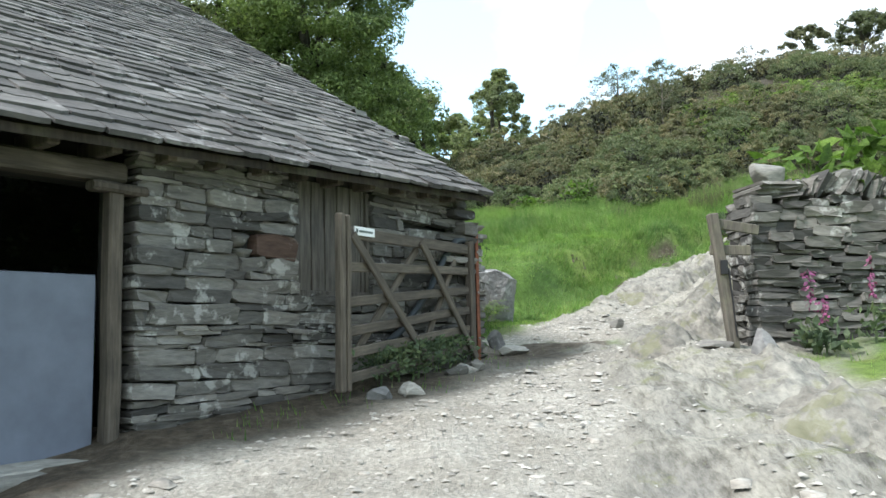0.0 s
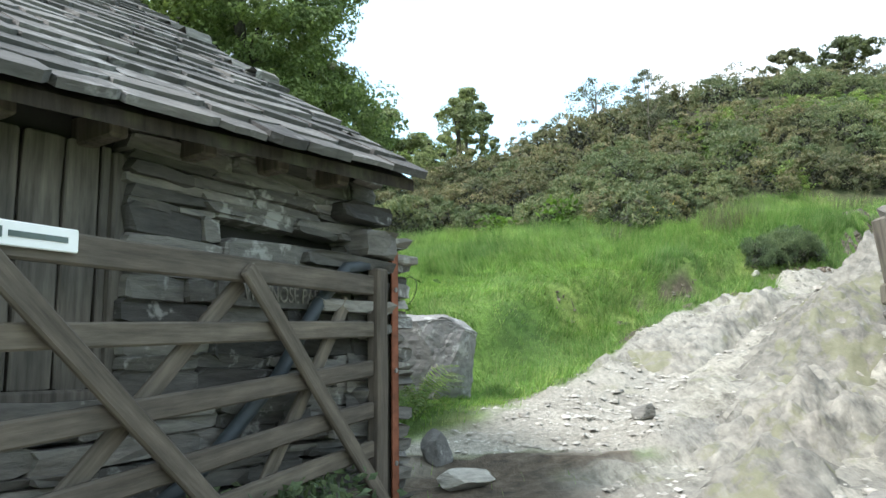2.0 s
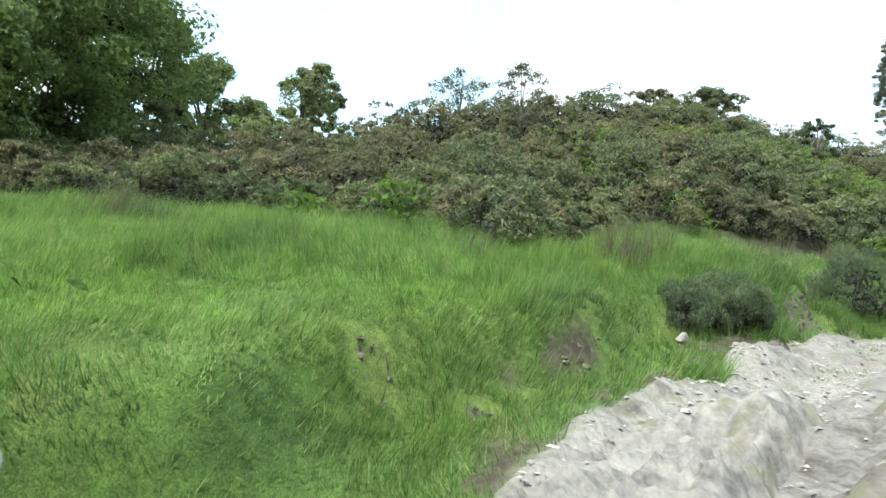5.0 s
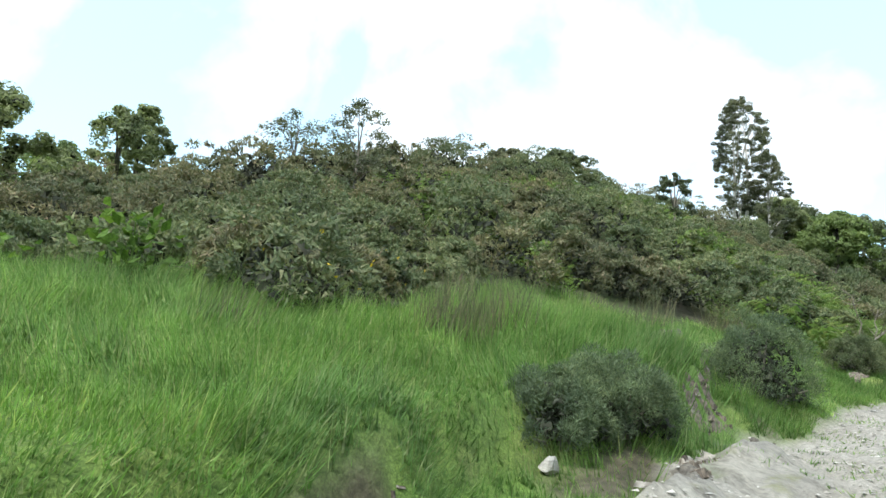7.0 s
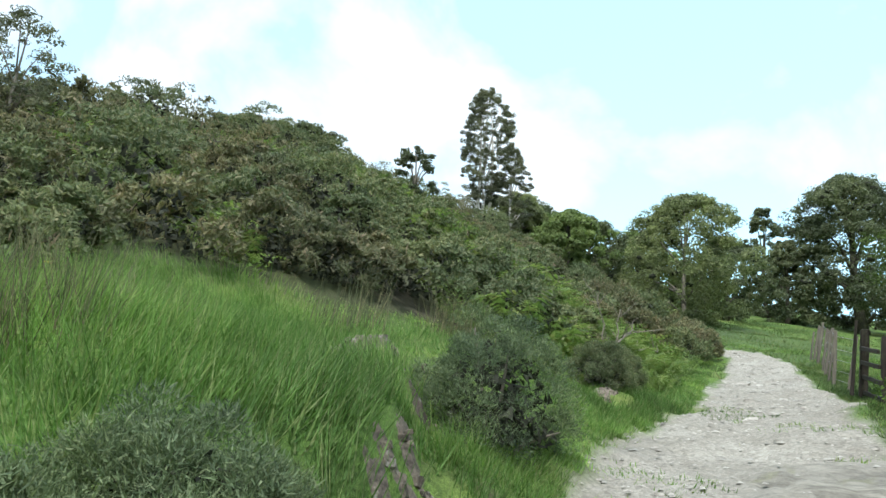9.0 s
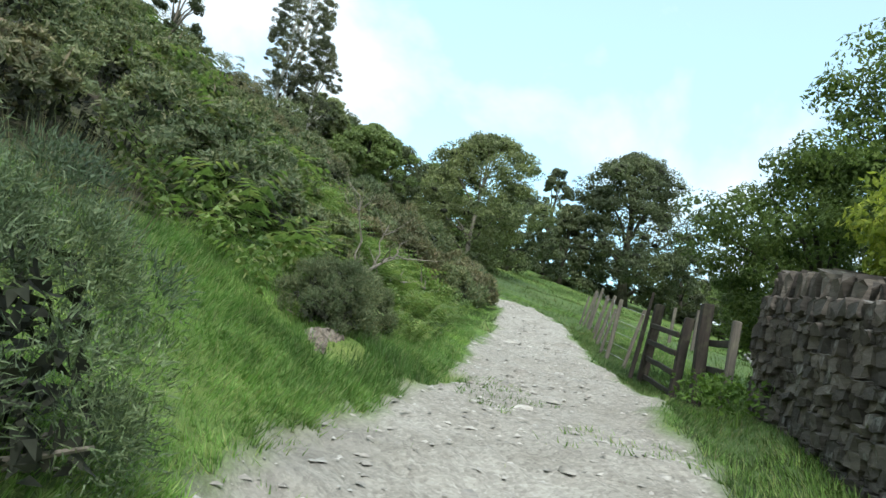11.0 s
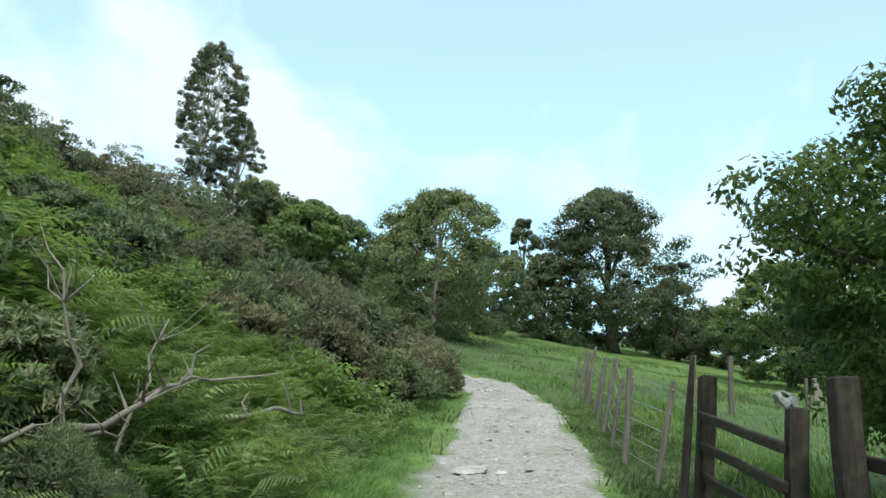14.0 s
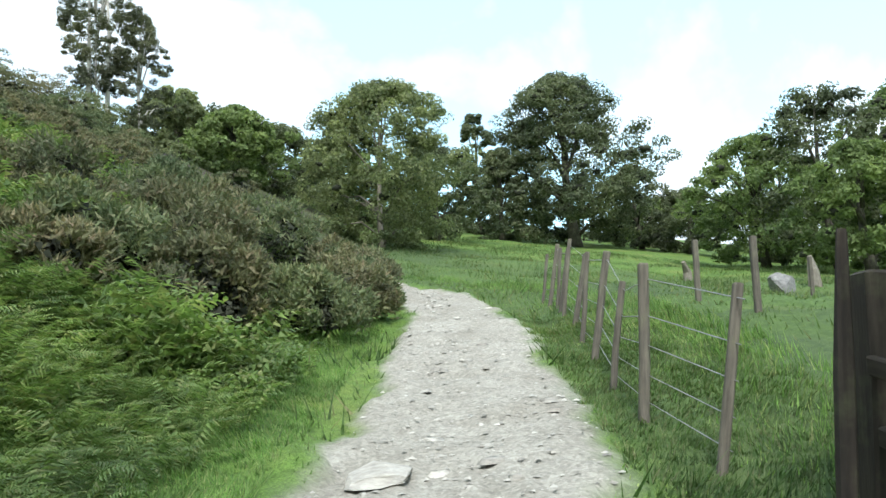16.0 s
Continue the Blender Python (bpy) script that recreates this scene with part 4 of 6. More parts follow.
GATE = Matrix.Translation((a.x, a.y, 1.0)) @ Matrix(((way.x, -way.y, 0, 0), (way.y, way.x, 0, 0), (0, 0, 1, 0), (0, 0, 0, 1)))
gate = thing("field_gate", "weathered grey wooden five-bar field gate standing open against the barn", "gate", GATE)


def sloped(x0, z0, x1, z1, y, wide, thick, wood, name, label=""):
    d = Vector((x1 - x0, 0, z1 - z0))
    ang = math.degrees(math.atan2(d.z, d.x))
    return part(name, block(-d.length / 2, d.length / 2, -thick / 2, thick / 2, -wide / 2, wide / 2, 0.008, 0.003, rng), wood, gate, label, pose((x0 + x1) / 2, y, (z0 + z1) / 2, 0, -ang, 0))


for z0, z1, wide in ((1.22, 1.27, 0.105), (0.93, 1.04, 0.085), (0.64, 0.83, 0.085), (0.40, 0.62, 0.085), (0.22, 0.42, 0.085), (0.02, 0.22, 0.085)):
    sloped(0.05, z0, run - 0.06, z1, 0.0, wide, 0.035, OLD_RAIL, "rail")
part("stile", block(-0.03, 0.045, -0.035, 0.04, -0.08, 1.37, 0.014, 0.003, rng), OLD_WOOD, gate)
part("stile", block(0.05, 0.1, -0.05, 0.03, -0.08, 1.36, 0.014, 0.003, rng), OLD_WOOD, gate)
part("stile", block(run - 0.12, run - 0.02, -0.05, 0.03, 0.15, 1.36, 0.012, 0.003, rng), OLD_WOOD, gate)
sloped(0.12, 1.2, 1.42, 0.08, -0.045, 0.085, 0.03, OLD_RAIL, "brace")
sloped(1.28, 1.25, run - 0.02, 0.1, -0.045, 0.085, 0.03, OLD_RAIL, "brace")
sloped(0.12, 0.08, 1.34, 1.2, 0.045, 0.075, 0.03, OLD_RAIL, "brace")
sloped(1.36, 0.12, run - 0.3, 1.18, 0.045, 0.075, 0.03, OLD_RAIL, "brace")
sign = part("sign", block(0.2, 0.5, -0.035, -0.02, 1.20, 1.275, 0.003), WHITE_SIGN, gate, "small white sign with unreadable print", pose(0, 0, 0, 0, -1.2, 0))
part("print", block(0.26, 0.46, -0.038, -0.034, 1.228, 1.246), PRINT, sign)
part("print", block(0.215, 0.24, -0.038, -0.034, 1.222, 1.255), PRINT, sign)
# hinge post with its rusty angle iron
hz = ground_at(0.45, 8.4)
hinge_post = thing("gate_post", "dark square timber gate post with a rusty angle iron", "gate post", Matrix.Translation((0.30, 8.23, hz)) @ GATE.to_3x3().to_4x4())
part("post", block(-0.09, 0.09, -0.02, 0.16, -0.3, 1.32, 0.015, 0.004, rng), DARK_WOOD, hinge_post)
part("angle_iron", joined(block(-0.035, 0.035, -0.05, -0.042, -0.2, 1.42), block(0.027, 0.035, -0.05, 0.03, -0.2, 1.42)), RUST, hinge_post, "rusty red angle iron")
for z in (0.25, 0.75, 1.2):
    part("bolt", tube([(0, -0.058, z), (0, -0.05, z)], [0.014, 0.014], 8), WIRE, hinge_post)

# right-hand gate post and its short rails
pz = ground_at(2.82, 7.4)
clap_post = thing("gate_post", "leaning weathered grey gate post with two stub rails", "gate post", Matrix.Translation((2.83, 7.42, pz)))
part("post", block(-0.05, 0.05, -0.05, 0.05, -0.3, 1.34, 0.012, 0.003, rng), POST_WOOD, clap_post, at=pose(0, 0, 0, 0, -5.5, 0))
part("stub_rail", block(-0.1, 0.3, -0.015, 0.02, 1.12, 1.22, 0.008), POST_WOOD, clap_post, at=pose(0, 0.03, 0, 0, 11, 0) @ pose(-0.2, 0, 0.03))
part("stub_rail", block(-0.1, 0.3, -0.015, 0.02, 0.92, 1.02, 0.008), POST_WOOD, clap_post, at=pose(-0.1, 0.03, 0, 0, 2, 0))
part("iron_bar", tube([(-0.02, -0.06, 0.78), (0.02, -0.06, 0.1)], [0.008, 0.008], 6), BLACK_METAL, clap_post)
part("latch", block(-0.1, -0.03, -0.075, -0.05, 0.72, 0.86, 0.004), BLACK_METAL, clap_post)

# ---- dry-stone walls ----
def stone_wall(p0, p1, height, thick, label, shapes, material, limit=300, cope=True, end_face=True, seed=3, course=(0.06, 0.15), width=(0.16, 0.45), cope_lean=35, floor=0.0, cope_from=0.05):
    """A wall from p0 to p1, its face to the right of that way; coping stones stand on edge along the top."""
    r = np.random.default_rng(seed)
    p0, p1 = Vector((*p0, 0)), Vector((*p1, 0))
    way, long = (p1 - p0).normalized(), (p1 - p0).length
    z0 = min(ground_at(p0.x, p0.y), ground_at(p1.x, p1.y)) + floor
    m = Matrix.Translation((p0.x, p0.y, z0)) @ Matrix(((way.x, -way.y, 0, 0), (way.y, way.x, 0, 0), (0, 0, 1, 0), (0, 0, 0, 1)))
    wall = thing("dry_stone_wall", label, "stone wall", m, kind="structure")
    heights = lambda x: ground_at(p0.x + way.x * x, p0.y + way.y * x) - z0 + floor
    steps = np.linspace(0, long, 14)
    lo = [heights(x) - 0.7 for x in steps]
    hi = [heights(x) + height - 0.1 for x in steps]
    vs, fs = [], []
    for x, a, b in zip(steps, lo, hi):
        vs += [(x, 0.1, a), (x, 0.08, b), (x, thick, b), (x, thick + 0.06, a)]
    for k in range(13):
        for i in range(4):
            fs.append((4 * k + i, 4 * k + (i + 1) % 4, 4 * k + 4 + (i + 1) % 4, 4 * k + 4 + i)[::-1])
    fs += [(0, 1, 2, 3), (55, 54, 53, 52)]
    core = part("core", (vs, fs), JOINT, wall)
    rise = (heights(long) - heights(0)) / long
    lay_stones(r, core, shapes, 0, long, lambda x: heights(0) - 0.6, lambda x: heights(0) + height - 0.06, 0.24, course, width, (), limit, slope=rise, proud=0.06)
    if end_face:
        for x, flip in ((0, -90),):
            lay_stones(r, core, shapes, -thick, 0, lambda q: heights(0) - 0.2, lambda q: heights(0) + height - 0.06, 0.24, course, (0.16, 0.36), (), 90, pose(0, 0, 0, 0, 0, flip), proud=0.05)
    if cope:
        x = cope_from
        while x < long - 0.05:
            w = r.uniform(0.07, 0.14)
            me = shapes[r.integers(len(shapes))]
            part("coping_stone", me, None, wall, at=pose(x, thick / 2 + r.uniform(-0.04, 0.02), heights(x) + height + 0.05, 0, cope_lean + r.uniform(-10, 10), r.uniform(-6, 6)) @ Matrix.Diagonal((w * 1.05, thick * 0.85, r.uniform(0.2, 0.34), 1)))
            x += w * 1.25
    return wall


field = stone_shapes(rng, 12, FIELD_STONE)
gate_wall = stone_wall((3.16, 7.55), (7.5, 8.08), 1.56, 0.55, "dry-stone wall of dark slate with slanting coping stones", field, FIELD_STONE, 300, seed=5, course=(0.035, 0.11), width=(0.18, 0.55), cope_from=0.42)
cap = part("cap_stone", rough_rock(np.random.default_rng(4), (0.34, 0.28, 0.2), 2, 0.08), PALE_ROCK, gate_wall, "rounded pale cap stone", gate_wall.matrix_world.inverted() @ Matrix.Translation((3.38, 7.75, 2.95)), smooth=True)
for k, (x, w, h) in enumerate([(0.3, 0.52, 0.05), (0.28, 0.46, 0.045), (0.31, 0.5, 0.05), (0.29, 0.42, 0.04)]):
    part("cap_slate", field[k], None, gate_wall, at=pose(x, 0.27, 1.5 + ground_at(3.16, 7.55) - gate_wall.location.z + 0.02 + 0.045 * k, 0, -3 + k, 4 * k - 6) @ Matrix.Diagonal((w, 0.56, h, 1)))
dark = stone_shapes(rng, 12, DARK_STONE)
lane_wall = stone_wall((16.1, 17.2), (8.8, 13.95), 1.14, 0.6, "dry-stone wall of brown-grey stones with tree shade in their colour", dark, DARK_STONE, 300, seed=8, course=(0.045, 0.13), width=(0.1, 0.27), cope_lean=12)


# ---- trees ----
def tree(name, label, at, height, wide, leaf_mat, bark_mat, seed, base=0.25, clumps=60, per=70, leaf=0.22, trunk=0.16, limbs=7, gaps=0.25, shape=1.0, stems=1, lean=(0, 0), droop=0.0, category="tree", sink=0.1, size=1.0, flat=0.6, solid=0.6):
    """A tapered trunk with limbs, and a crown of leaf clumps with an uneven outline."""
    r = np.random.default_rng(seed)
    z = ground_at(*at) - sink
    top = thing(name, label, category, Matrix.Translation((at[0], at[1], z)))
    for s in range(stems):
        off = (0.0, 0.0) if stems == 1 else (r.uniform(-0.5, 0.5), r.uniform(-0.3, 0.3))
        pts = [(off[0] + lean[0] * t * height + 0.03 * height * math.sin(3 * t + seed + s) * t, off[1] + lean[1] * t * height + 0.02 * height * math.sin(4 * t + seed), height * 0.93 * t) for t in np.linspace(0, 1, 8)]
        part("trunk", tube(pts, [trunk * (1.25 if k == 0 else 1) * (1 - 0.85 * k / 7) for k in range(8)], 8), bark_mat, top, smooth=True)
    t = r.uniform(0, 1, clumps)
    hgt = base + (1 - base) * t ** 0.85
    swell = np.sin(np.clip((hgt - base) / (1 - base), 0.06, 0.97) ** (0.7 / shape) * math.pi) ** 0.55
    ang, rad = r.uniform(0, 2 * math.pi, clumps), np.sqrt(r.uniform(0.2, 1, clumps))
    swell = swell * (0.86 + 0.32 * value_noise(ang * 1.3 + seed, hgt * 5 + seed, seed))
    c = np.stack([np.cos(ang) * rad * swell * wide / 2, np.sin(ang) * rad * swell * wide / 2, hgt * height], 1)
    c[:, :2] += np.array(lean)[None] * c[:, 2:3]
    keep = fractal(c[:, 0] * 2 + seed, c[:, 1] * 2 + c[:, 2], 0.6, 2, seed) > -gaps * 2.2
    c = c[keep | (r.uniform(size=clumps) > 0.7)]
    radii = wide * r.uniform(0.05, 0.11, len(c)) * size
    pick = r.permutation(len(c))[:limbs]
    for k in pick:
        end = c[k]
        start = np.array([lean[0] * end[2] * 0.6, lean[1] * end[2] * 0.6, max(end[2] * 0.55, height * base * 0.6)])
        mid = (start + end) / 2 + np.array([0, 0, 0.06 * height])
        part("limb", tube([start, mid, end], [trunk * 0.4, trunk * 0.26, trunk * 0.08], 6), bark_mat, top, smooth=True)
    far = leaf > 0.16
    v, f = clump_cloud(r, c, radii, int(per * (1.55 if far else 1)), leaf * (0.72 if far else 1), flat, droop, 0.6 if far else 0.45, far)
    core = r.uniform(size=len(c)) < solid
    # dark cores in some clumps paint the shade inside the crown
    part("crown", both((v, f), pillows(r, c[core], radii[core] * 0.4, flat, 0.4)), leaf_mat, top)
    return top


def polar(eye, azimuth, distance):
    return eye[0] + distance * math.sin(radians(azimuth)), eye[1] + distance * math.cos(radians(azimuth))


HERE, THERE, AHEAD, END = (1.05, 6.8), (5.5, 14.26), (10.71, 16.63), (16.36, 19.17)
# wood behind the barn and meadow
tree("oak_tree", "tall broad oak in full dark-green leaf behind the barn", polar(HERE, -17.2, 23), 12.0, 10.6, OAK_LEAF, BARK, 21, 0.0, 680, 110, 0.2, 0.3, 14, 0.12, size=0.75, solid=0.0)
tree("oak_tree", "tall leafy oak at the edge of a wood", polar(HERE, -25, 24), 12.5, 9, OAK_LEAF, BARK, 22, 0.1, 260, 90, 0.22, 0.3, 8, size=0.85, solid=0.4)
tree("oak_tree", "dense oak shading the edge of a wood", polar(HERE, -19, 27), 8.0, 11, OAK_LEAF, BARK, 23, 0.0, 240, 80, 0.24, 0.25, 6, size=0.85)
for k, (az, d, h, w) in enumerate([(-8.5, 32, 6.4, 6), (-5, 38, 6.2, 6.5), (-10.5, 29, 6.6, 6), (-2, 44, 5.4, 7), (-31, 22, 9, 8), (-38, 24, 9, 9), (-14, 31, 6, 8)]):
    tree("broadleaf_tree", "rounded broadleaf tree in summer leaf at the wood's edge", polar(HERE, az, d), h, w, (OAK_LEAF, LIGHT_LEAF, DARK_LEAF)[k % 3], BARK, 30 + k, 0.0, 90, 75, 0.27, 0.2, 4)
tree("pine_tree", "grey-green ragged pine rising over lower trees", polar(HERE, 2.2, 50), 8.6, 4.6, LIGHT_LEAF, BARK, 40, 0.2, 120, 70, 0.3, 0.2, 6, 0.3, 1.2)
tree("round_tree", "rounded green tree on the saddle of the hill", polar(HERE, 1.5, 42), 6.4, 5.6, LIGHT_LEAF, BARK, 41, 0.0, 100, 80, 0.24, 0.2, 4, 0.05)
# trees along the hill's crest
tree("grey_tree", "thin grey half-bare tree on the hill's crest", polar(HERE, 12.7, 32), 2.9, 3.4, BIRCH_LEAF, DEAD_WOOD, 42, 0.05, 90, 40, 0.1, 0.06, 12, 0.4, solid=0.0)
tree("hawthorn_tree", "wind-blown young hawthorn among gorse on the hill", (8.5, 31.2), 2.9, 2.4, BIRCH_LEAF, DEAD_WOOD, 43, 0.0, 110, 44, 0.08, 0.05, 12, 0.3, solid=0.0)
tree("pine_tree", "flat-topped dark pine on the hill's crest", (30.5, 57), 4.0, 5.5, DARK_LEAF, BARK, 44, 0.5, 70, 60, 0.3, 0.2, 6, 0.3)
tree("pine_tree", "grey leafless-topped tree on the hill's crest", (25.5, 55), 3.4, 4, BIRCH_LEAF, BARK, 47, 0.3, 50, 50, 0.28, 0.15, 6, 0.4)
tree("pine_bush", "flat-topped dark bush on the hill's shoulder", (17.2, 28.6), 2.1, 1.5, DARK_LEAF, DEAD_WOOD, 45, 0.4, 34, 60, 0.1, 0.06, 6, 0.3, category="bush")
tree("birch_tree", "tall silver birch with two pale trunks on the hillside", (37.0, 46.2), 9.3, 4.6, BIRCH_LEAF, BIRCH_BARK, 46, 0.2, 460, 110, 0.1, 0.13, 12, 0.45, 0.75, 2, (0.0, 0.0), 0.7, size=0.62, solid=0.0)
tree("birch_tree", "lower leafy birch against the tall one", (38.3, 45.1), 6.3, 3.0, BIRCH_LEAF, BIRCH_BARK, 49, 0.1, 190, 110, 0.1, 0.1, 8, 0.2, 1.0, 1, (0.0, 0.0), 0.6, solid=0.2)
# trees ahead along the track
tree("spreading_oak", "big spreading oak with a dark crown beside the track", polar(AHEAD, 71.2, 63), 13.2, 14.5, DARK_LEAF, BARK, 50, 0.06, 520, 80, 0.3, 0.45, 14, 0.22, size=0.72, solid=0.25)
tree("sycamore_tree", "pale green leafy sycamore by the bend of the track", polar(AHEAD, 58.8, 40), 7.6, 9.4, LIGHT_LEAF, DEAD_WOOD, 51, 0.0, 560, 80, 0.21, 0.15, 12, 0.06, size=0.75, solid=0.1)
for k, (az, d, h, w, m) in enumerate([(51.5, 56, 4.6, 9, 2), (55.5, 62, 5.6, 10, 0), (48, 52, 3.2, 7, 0), (65, 70, 10.4, 6, 2), (66.5, 62, 7.0, 6, 2), (45.5, 50, 3.8, 6, 1), (62, 52, 6, 7, 2), (49.5, 44, 3.8, 6, 0), (75.5, 70, 7, 8, 2)]):
    tree("broadleaf_tree", "broadleaf tree in dark summer leaf in the wood ahead", polar(AHEAD, az, d), h, w, (OAK_LEAF, LIGHT_LEAF, DARK_LEAF)[m], BARK, 60 + k, 0.0, 190, 52, 0.3, 0.22, 6, flat=0.7, size=0.8, solid=0.3)
for k, (az, d, h, w) in enumerate([(84.5, 44, 7.2, 9), (89, 42, 9.0, 10), (94, 46, 9.5, 10), (80, 62, 5, 8), (77.5, 74, 4.5, 9), (99, 40, 10, 10), (86, 58, 8, 10), (105, 40, 9, 9), (91, 36, 5.5, 7)]):
    tree("oak_tree", "oak of the dark wood beyond the sloping field", polar(END, az, d), h, w, DARK_LEAF if k % 2 else OAK_LEAF, BARK, 80 + k, 0.08, 190, 55, 0.28, 0.25, 6, flat=0.65, size=0.8, solid=0.3)
for k, (az, d) in enumerate([(44, 58), (47.5, 62), (51, 66), (54.5, 70), (58, 66), (61.5, 74), (65, 78), (68.5, 74), (72, 80), (75.5, 82), (79, 78), (82.5, 66), (86, 64), (90, 62), (94, 60), (98, 56), (103, 54)]):
    tree("undergrowth_bush", "dark undergrowth at the edge of the wood", polar(AHEAD, az, d), 3.4 + 0.8 * (k % 3), 8.5, DARK_LEAF, BARK, 120 + k, 0.0, 60, 60, 0.42, 0.1, 2, 0.0, category="bush", flat=0.7)
# trees over the lane wall
tree("young_oak", "leafy oak overhanging the lane wall", (18.5, 14.6), 6.6, 5.2, LANE_OAK, BARK, 95, 0.12, 420, 260, 0.08, 0.16, 14, 0.08, solid=0.0)
tree("young_oak", "dark leafy tree behind the lane wall", (19.7, 17.0), 3.6, 4.3, LANE_OAK, BARK, 96, 0.25, 400, 200, 0.08, 0.12, 10, 0.05, solid=0.0)
tree("laurel_bush", "yellow-green shrub leaning over the lane wall", (14.85, 15.35), 2.8, 3.0, YELLOW_LEAF, BARK, 97, 0.3, 210, 130, 0.085, 0.06, 8, 0.1, category="bush", droop=0.3, solid=0.0)
tree("broadleaf_bush", "green leafy bush behind the lane wall", (15.5, 15.5), 2.4, 2.8, OAK_LEAF, BARK, 98, 0.1, 80, 90, 0.08, 0.05, 6, 0.2, category="bush")

# ---- gorse over the hillside ----
def gorse_heads(r, x, y, wide, tall, heads, per, leaf, narrow=0.34):
    """Dome-shaped bushes built up of cushion-like heads of spiny sprigs that stand outwards, scraps of painted shade
    between them.
    """
    n = len(x)
    z = terrain(x, y, False)[0]
    foot = np.stack([x, y, z], 1)
    which = np.repeat(np.arange(n), heads)
    d = ball(r, n * heads)
    d[:, 2] = np.abs(d[:, 2]) ** 0.8
    reach = r.uniform(0.72, 1.0, n * heads)[:, None]
    c = foot[which] + d * reach * np.stack([wide[which], wide[which], tall[which]], 1)
    size = wide[which] * r.uniform(0.18, 0.36, n * heads)
    up = np.repeat(d, per, 0)
    k = np.repeat(np.arange(n * heads), per)
    e = ball(r, n * heads * per) + up * 0.7 + np.array([0, 0, 0.45])
    e /= np.linalg.norm(e, axis=1, keepdims=True)
    p = c[k] + e * (size[k] * r.uniform(0.7, 1.08, len(k)))[:, None] * np.array([1, 1, 0.8])
    faces = e + r.normal(0, 0.4, e.shape)
    ways = np.cross(faces, r.normal(size=e.shape)) * 0.8 + e * 0.7
    core = twig_shade(r, foot, wide * 0.8, tall * 0.82, 260)
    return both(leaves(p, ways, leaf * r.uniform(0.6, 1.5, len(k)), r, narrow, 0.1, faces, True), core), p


r = np.random.default_rng(5)
tx, ty = r.uniform(-11, 36, 9000), r.uniform(17, 47, 9000)
above = (ty - hill_foot(tx)) * 0.88
edge = 0.75 + 0.7 * fractal(tx, ty, 0.3, 2, 61) + 0.5 * (1 - ease(0, 6, tx))
glade = fractal(tx, ty, 0.22, 3, 64)
east = ease(13.5, 16.5, tx) * (1 - ease(6.0, 10.0, above))
lane_side = ease(8.5, 11.5, tx) * ease(0.5, 2, above) * (1 - ease(9, 13, above))
ok = ((ty - gorse_foot(tx)) * 0.88 > np.minimum(edge, 0.9)) & (above < 19) & (glade > -0.85 + np.maximum(0.95 * east, 0.78 * lane_side))
wide = r.uniform(0.5, 1.15, 9000) * np.where(above < edge + 1.5, 0.8, 1.0) * (1 + 0.25 * ease(6, 15, above)) * (1 - 0.3 * east)
chosen = []
cells = {}
for k in np.flatnonzero(ok):
    cell = (int(tx[k] // 2), int(ty[k] // 2))
    close = (q for i in (-1, 0, 1) for j in (-1, 0, 1) for q in cells.get((cell[0] + i, cell[1] + j), ()))
    if all((tx[k] - tx[q]) ** 2 + (ty[k] - ty[q]) ** 2 > (0.62 * (wide[k] + wide[q])) ** 2 for q in close):
        chosen.append(k)
        cells.setdefault(cell, []).append(k)
chosen = np.array(chosen)
hx, hy, wide = tx[chosen], ty[chosen], wide[chosen]
tall = wide * r.uniform(0.95, 1.45, len(wide))
near = (above[chosen] < 7.5) | ((hx > 11) & (above[chosen] < 13))
brown = near & (fractal(hx, hy, 0.35, 2, 68) + 0.35 * ease(3, 9, above[chosen]) - 0.35 * ease(8, 11, hx) * (1 - ease(22, 25, hx)) > 0.5)
green = near & ~brown
(v1, f1, n1), sprigs = gorse_heads(r, hx[green], hy[green], wide[green], tall[green], 30, 92, 0.085, 0.34)
(v2, f2, n2), _ = gorse_heads(r, hx[~near], hy[~near], wide[~near], tall[~near], 20, 40, 0.145, 0.36)
(v3, f3, n3), more = gorse_heads(r, hx[brown], hy[brown], wide[brown], tall[brown], 30, 92, 0.082, 0.34)
sprigs = np.concatenate([sprigs, more])
tagged(new("hillside_gorse", mesh_of("hillside_gorse", v1, f1, (GORSE, INNER_SHADE, n1))), "dense grey-green gorse thickets over the lower hillside", "gorse", kind="stuff")
tagged(new("hillside_gorse", mesh_of("hillside_gorse", v3, f3, (BROWN_GORSE, INNER_SHADE, n3))), "brownish seeding gorse thickets over the lower hillside", "gorse", kind="stuff")
tagged(new("hillside_gorse", mesh_of("hillside_gorse", v2, f2, (BROWN_GORSE, INNER_SHADE, n2))), "dense dark gorse thickets up to the hill's crest", "gorse", kind="stuff")
# dead brown twigs and yellow flowers among it
c = sprigs[r.permutation(len(sprigs))[:3600]]
show = fractal(c[:, 0], c[:, 1], 0.7, 2, 71) > 0.15
v, f = leaves(c[show] + r.normal(0, 0.06, (show.sum(), 3)), np.abs(r.normal(size=(show.sum(), 3))) * np.array([1, 1, 1.6]), r.uniform(0.12, 0.3, show.sum()), r, 0.12)
tagged(new("dead_gorse_twigs", mesh_of("dead_gorse_twigs", v, f, DEAD_LEAF)), "brown dead twigs scattered through the gorse", "twigs", kind="stuff")
near_flower = (np.hypot(c[:, 0] - 6.0, c[:, 1] - 19.6) < 1.6)
v, f = leaves(c[near_flower] + r.normal(0, 0.05, (near_flower.sum(), 3)), ball(r, near_flower.sum()), r.uniform(0.04, 0.07, near_flower.sum()), r, 0.8)
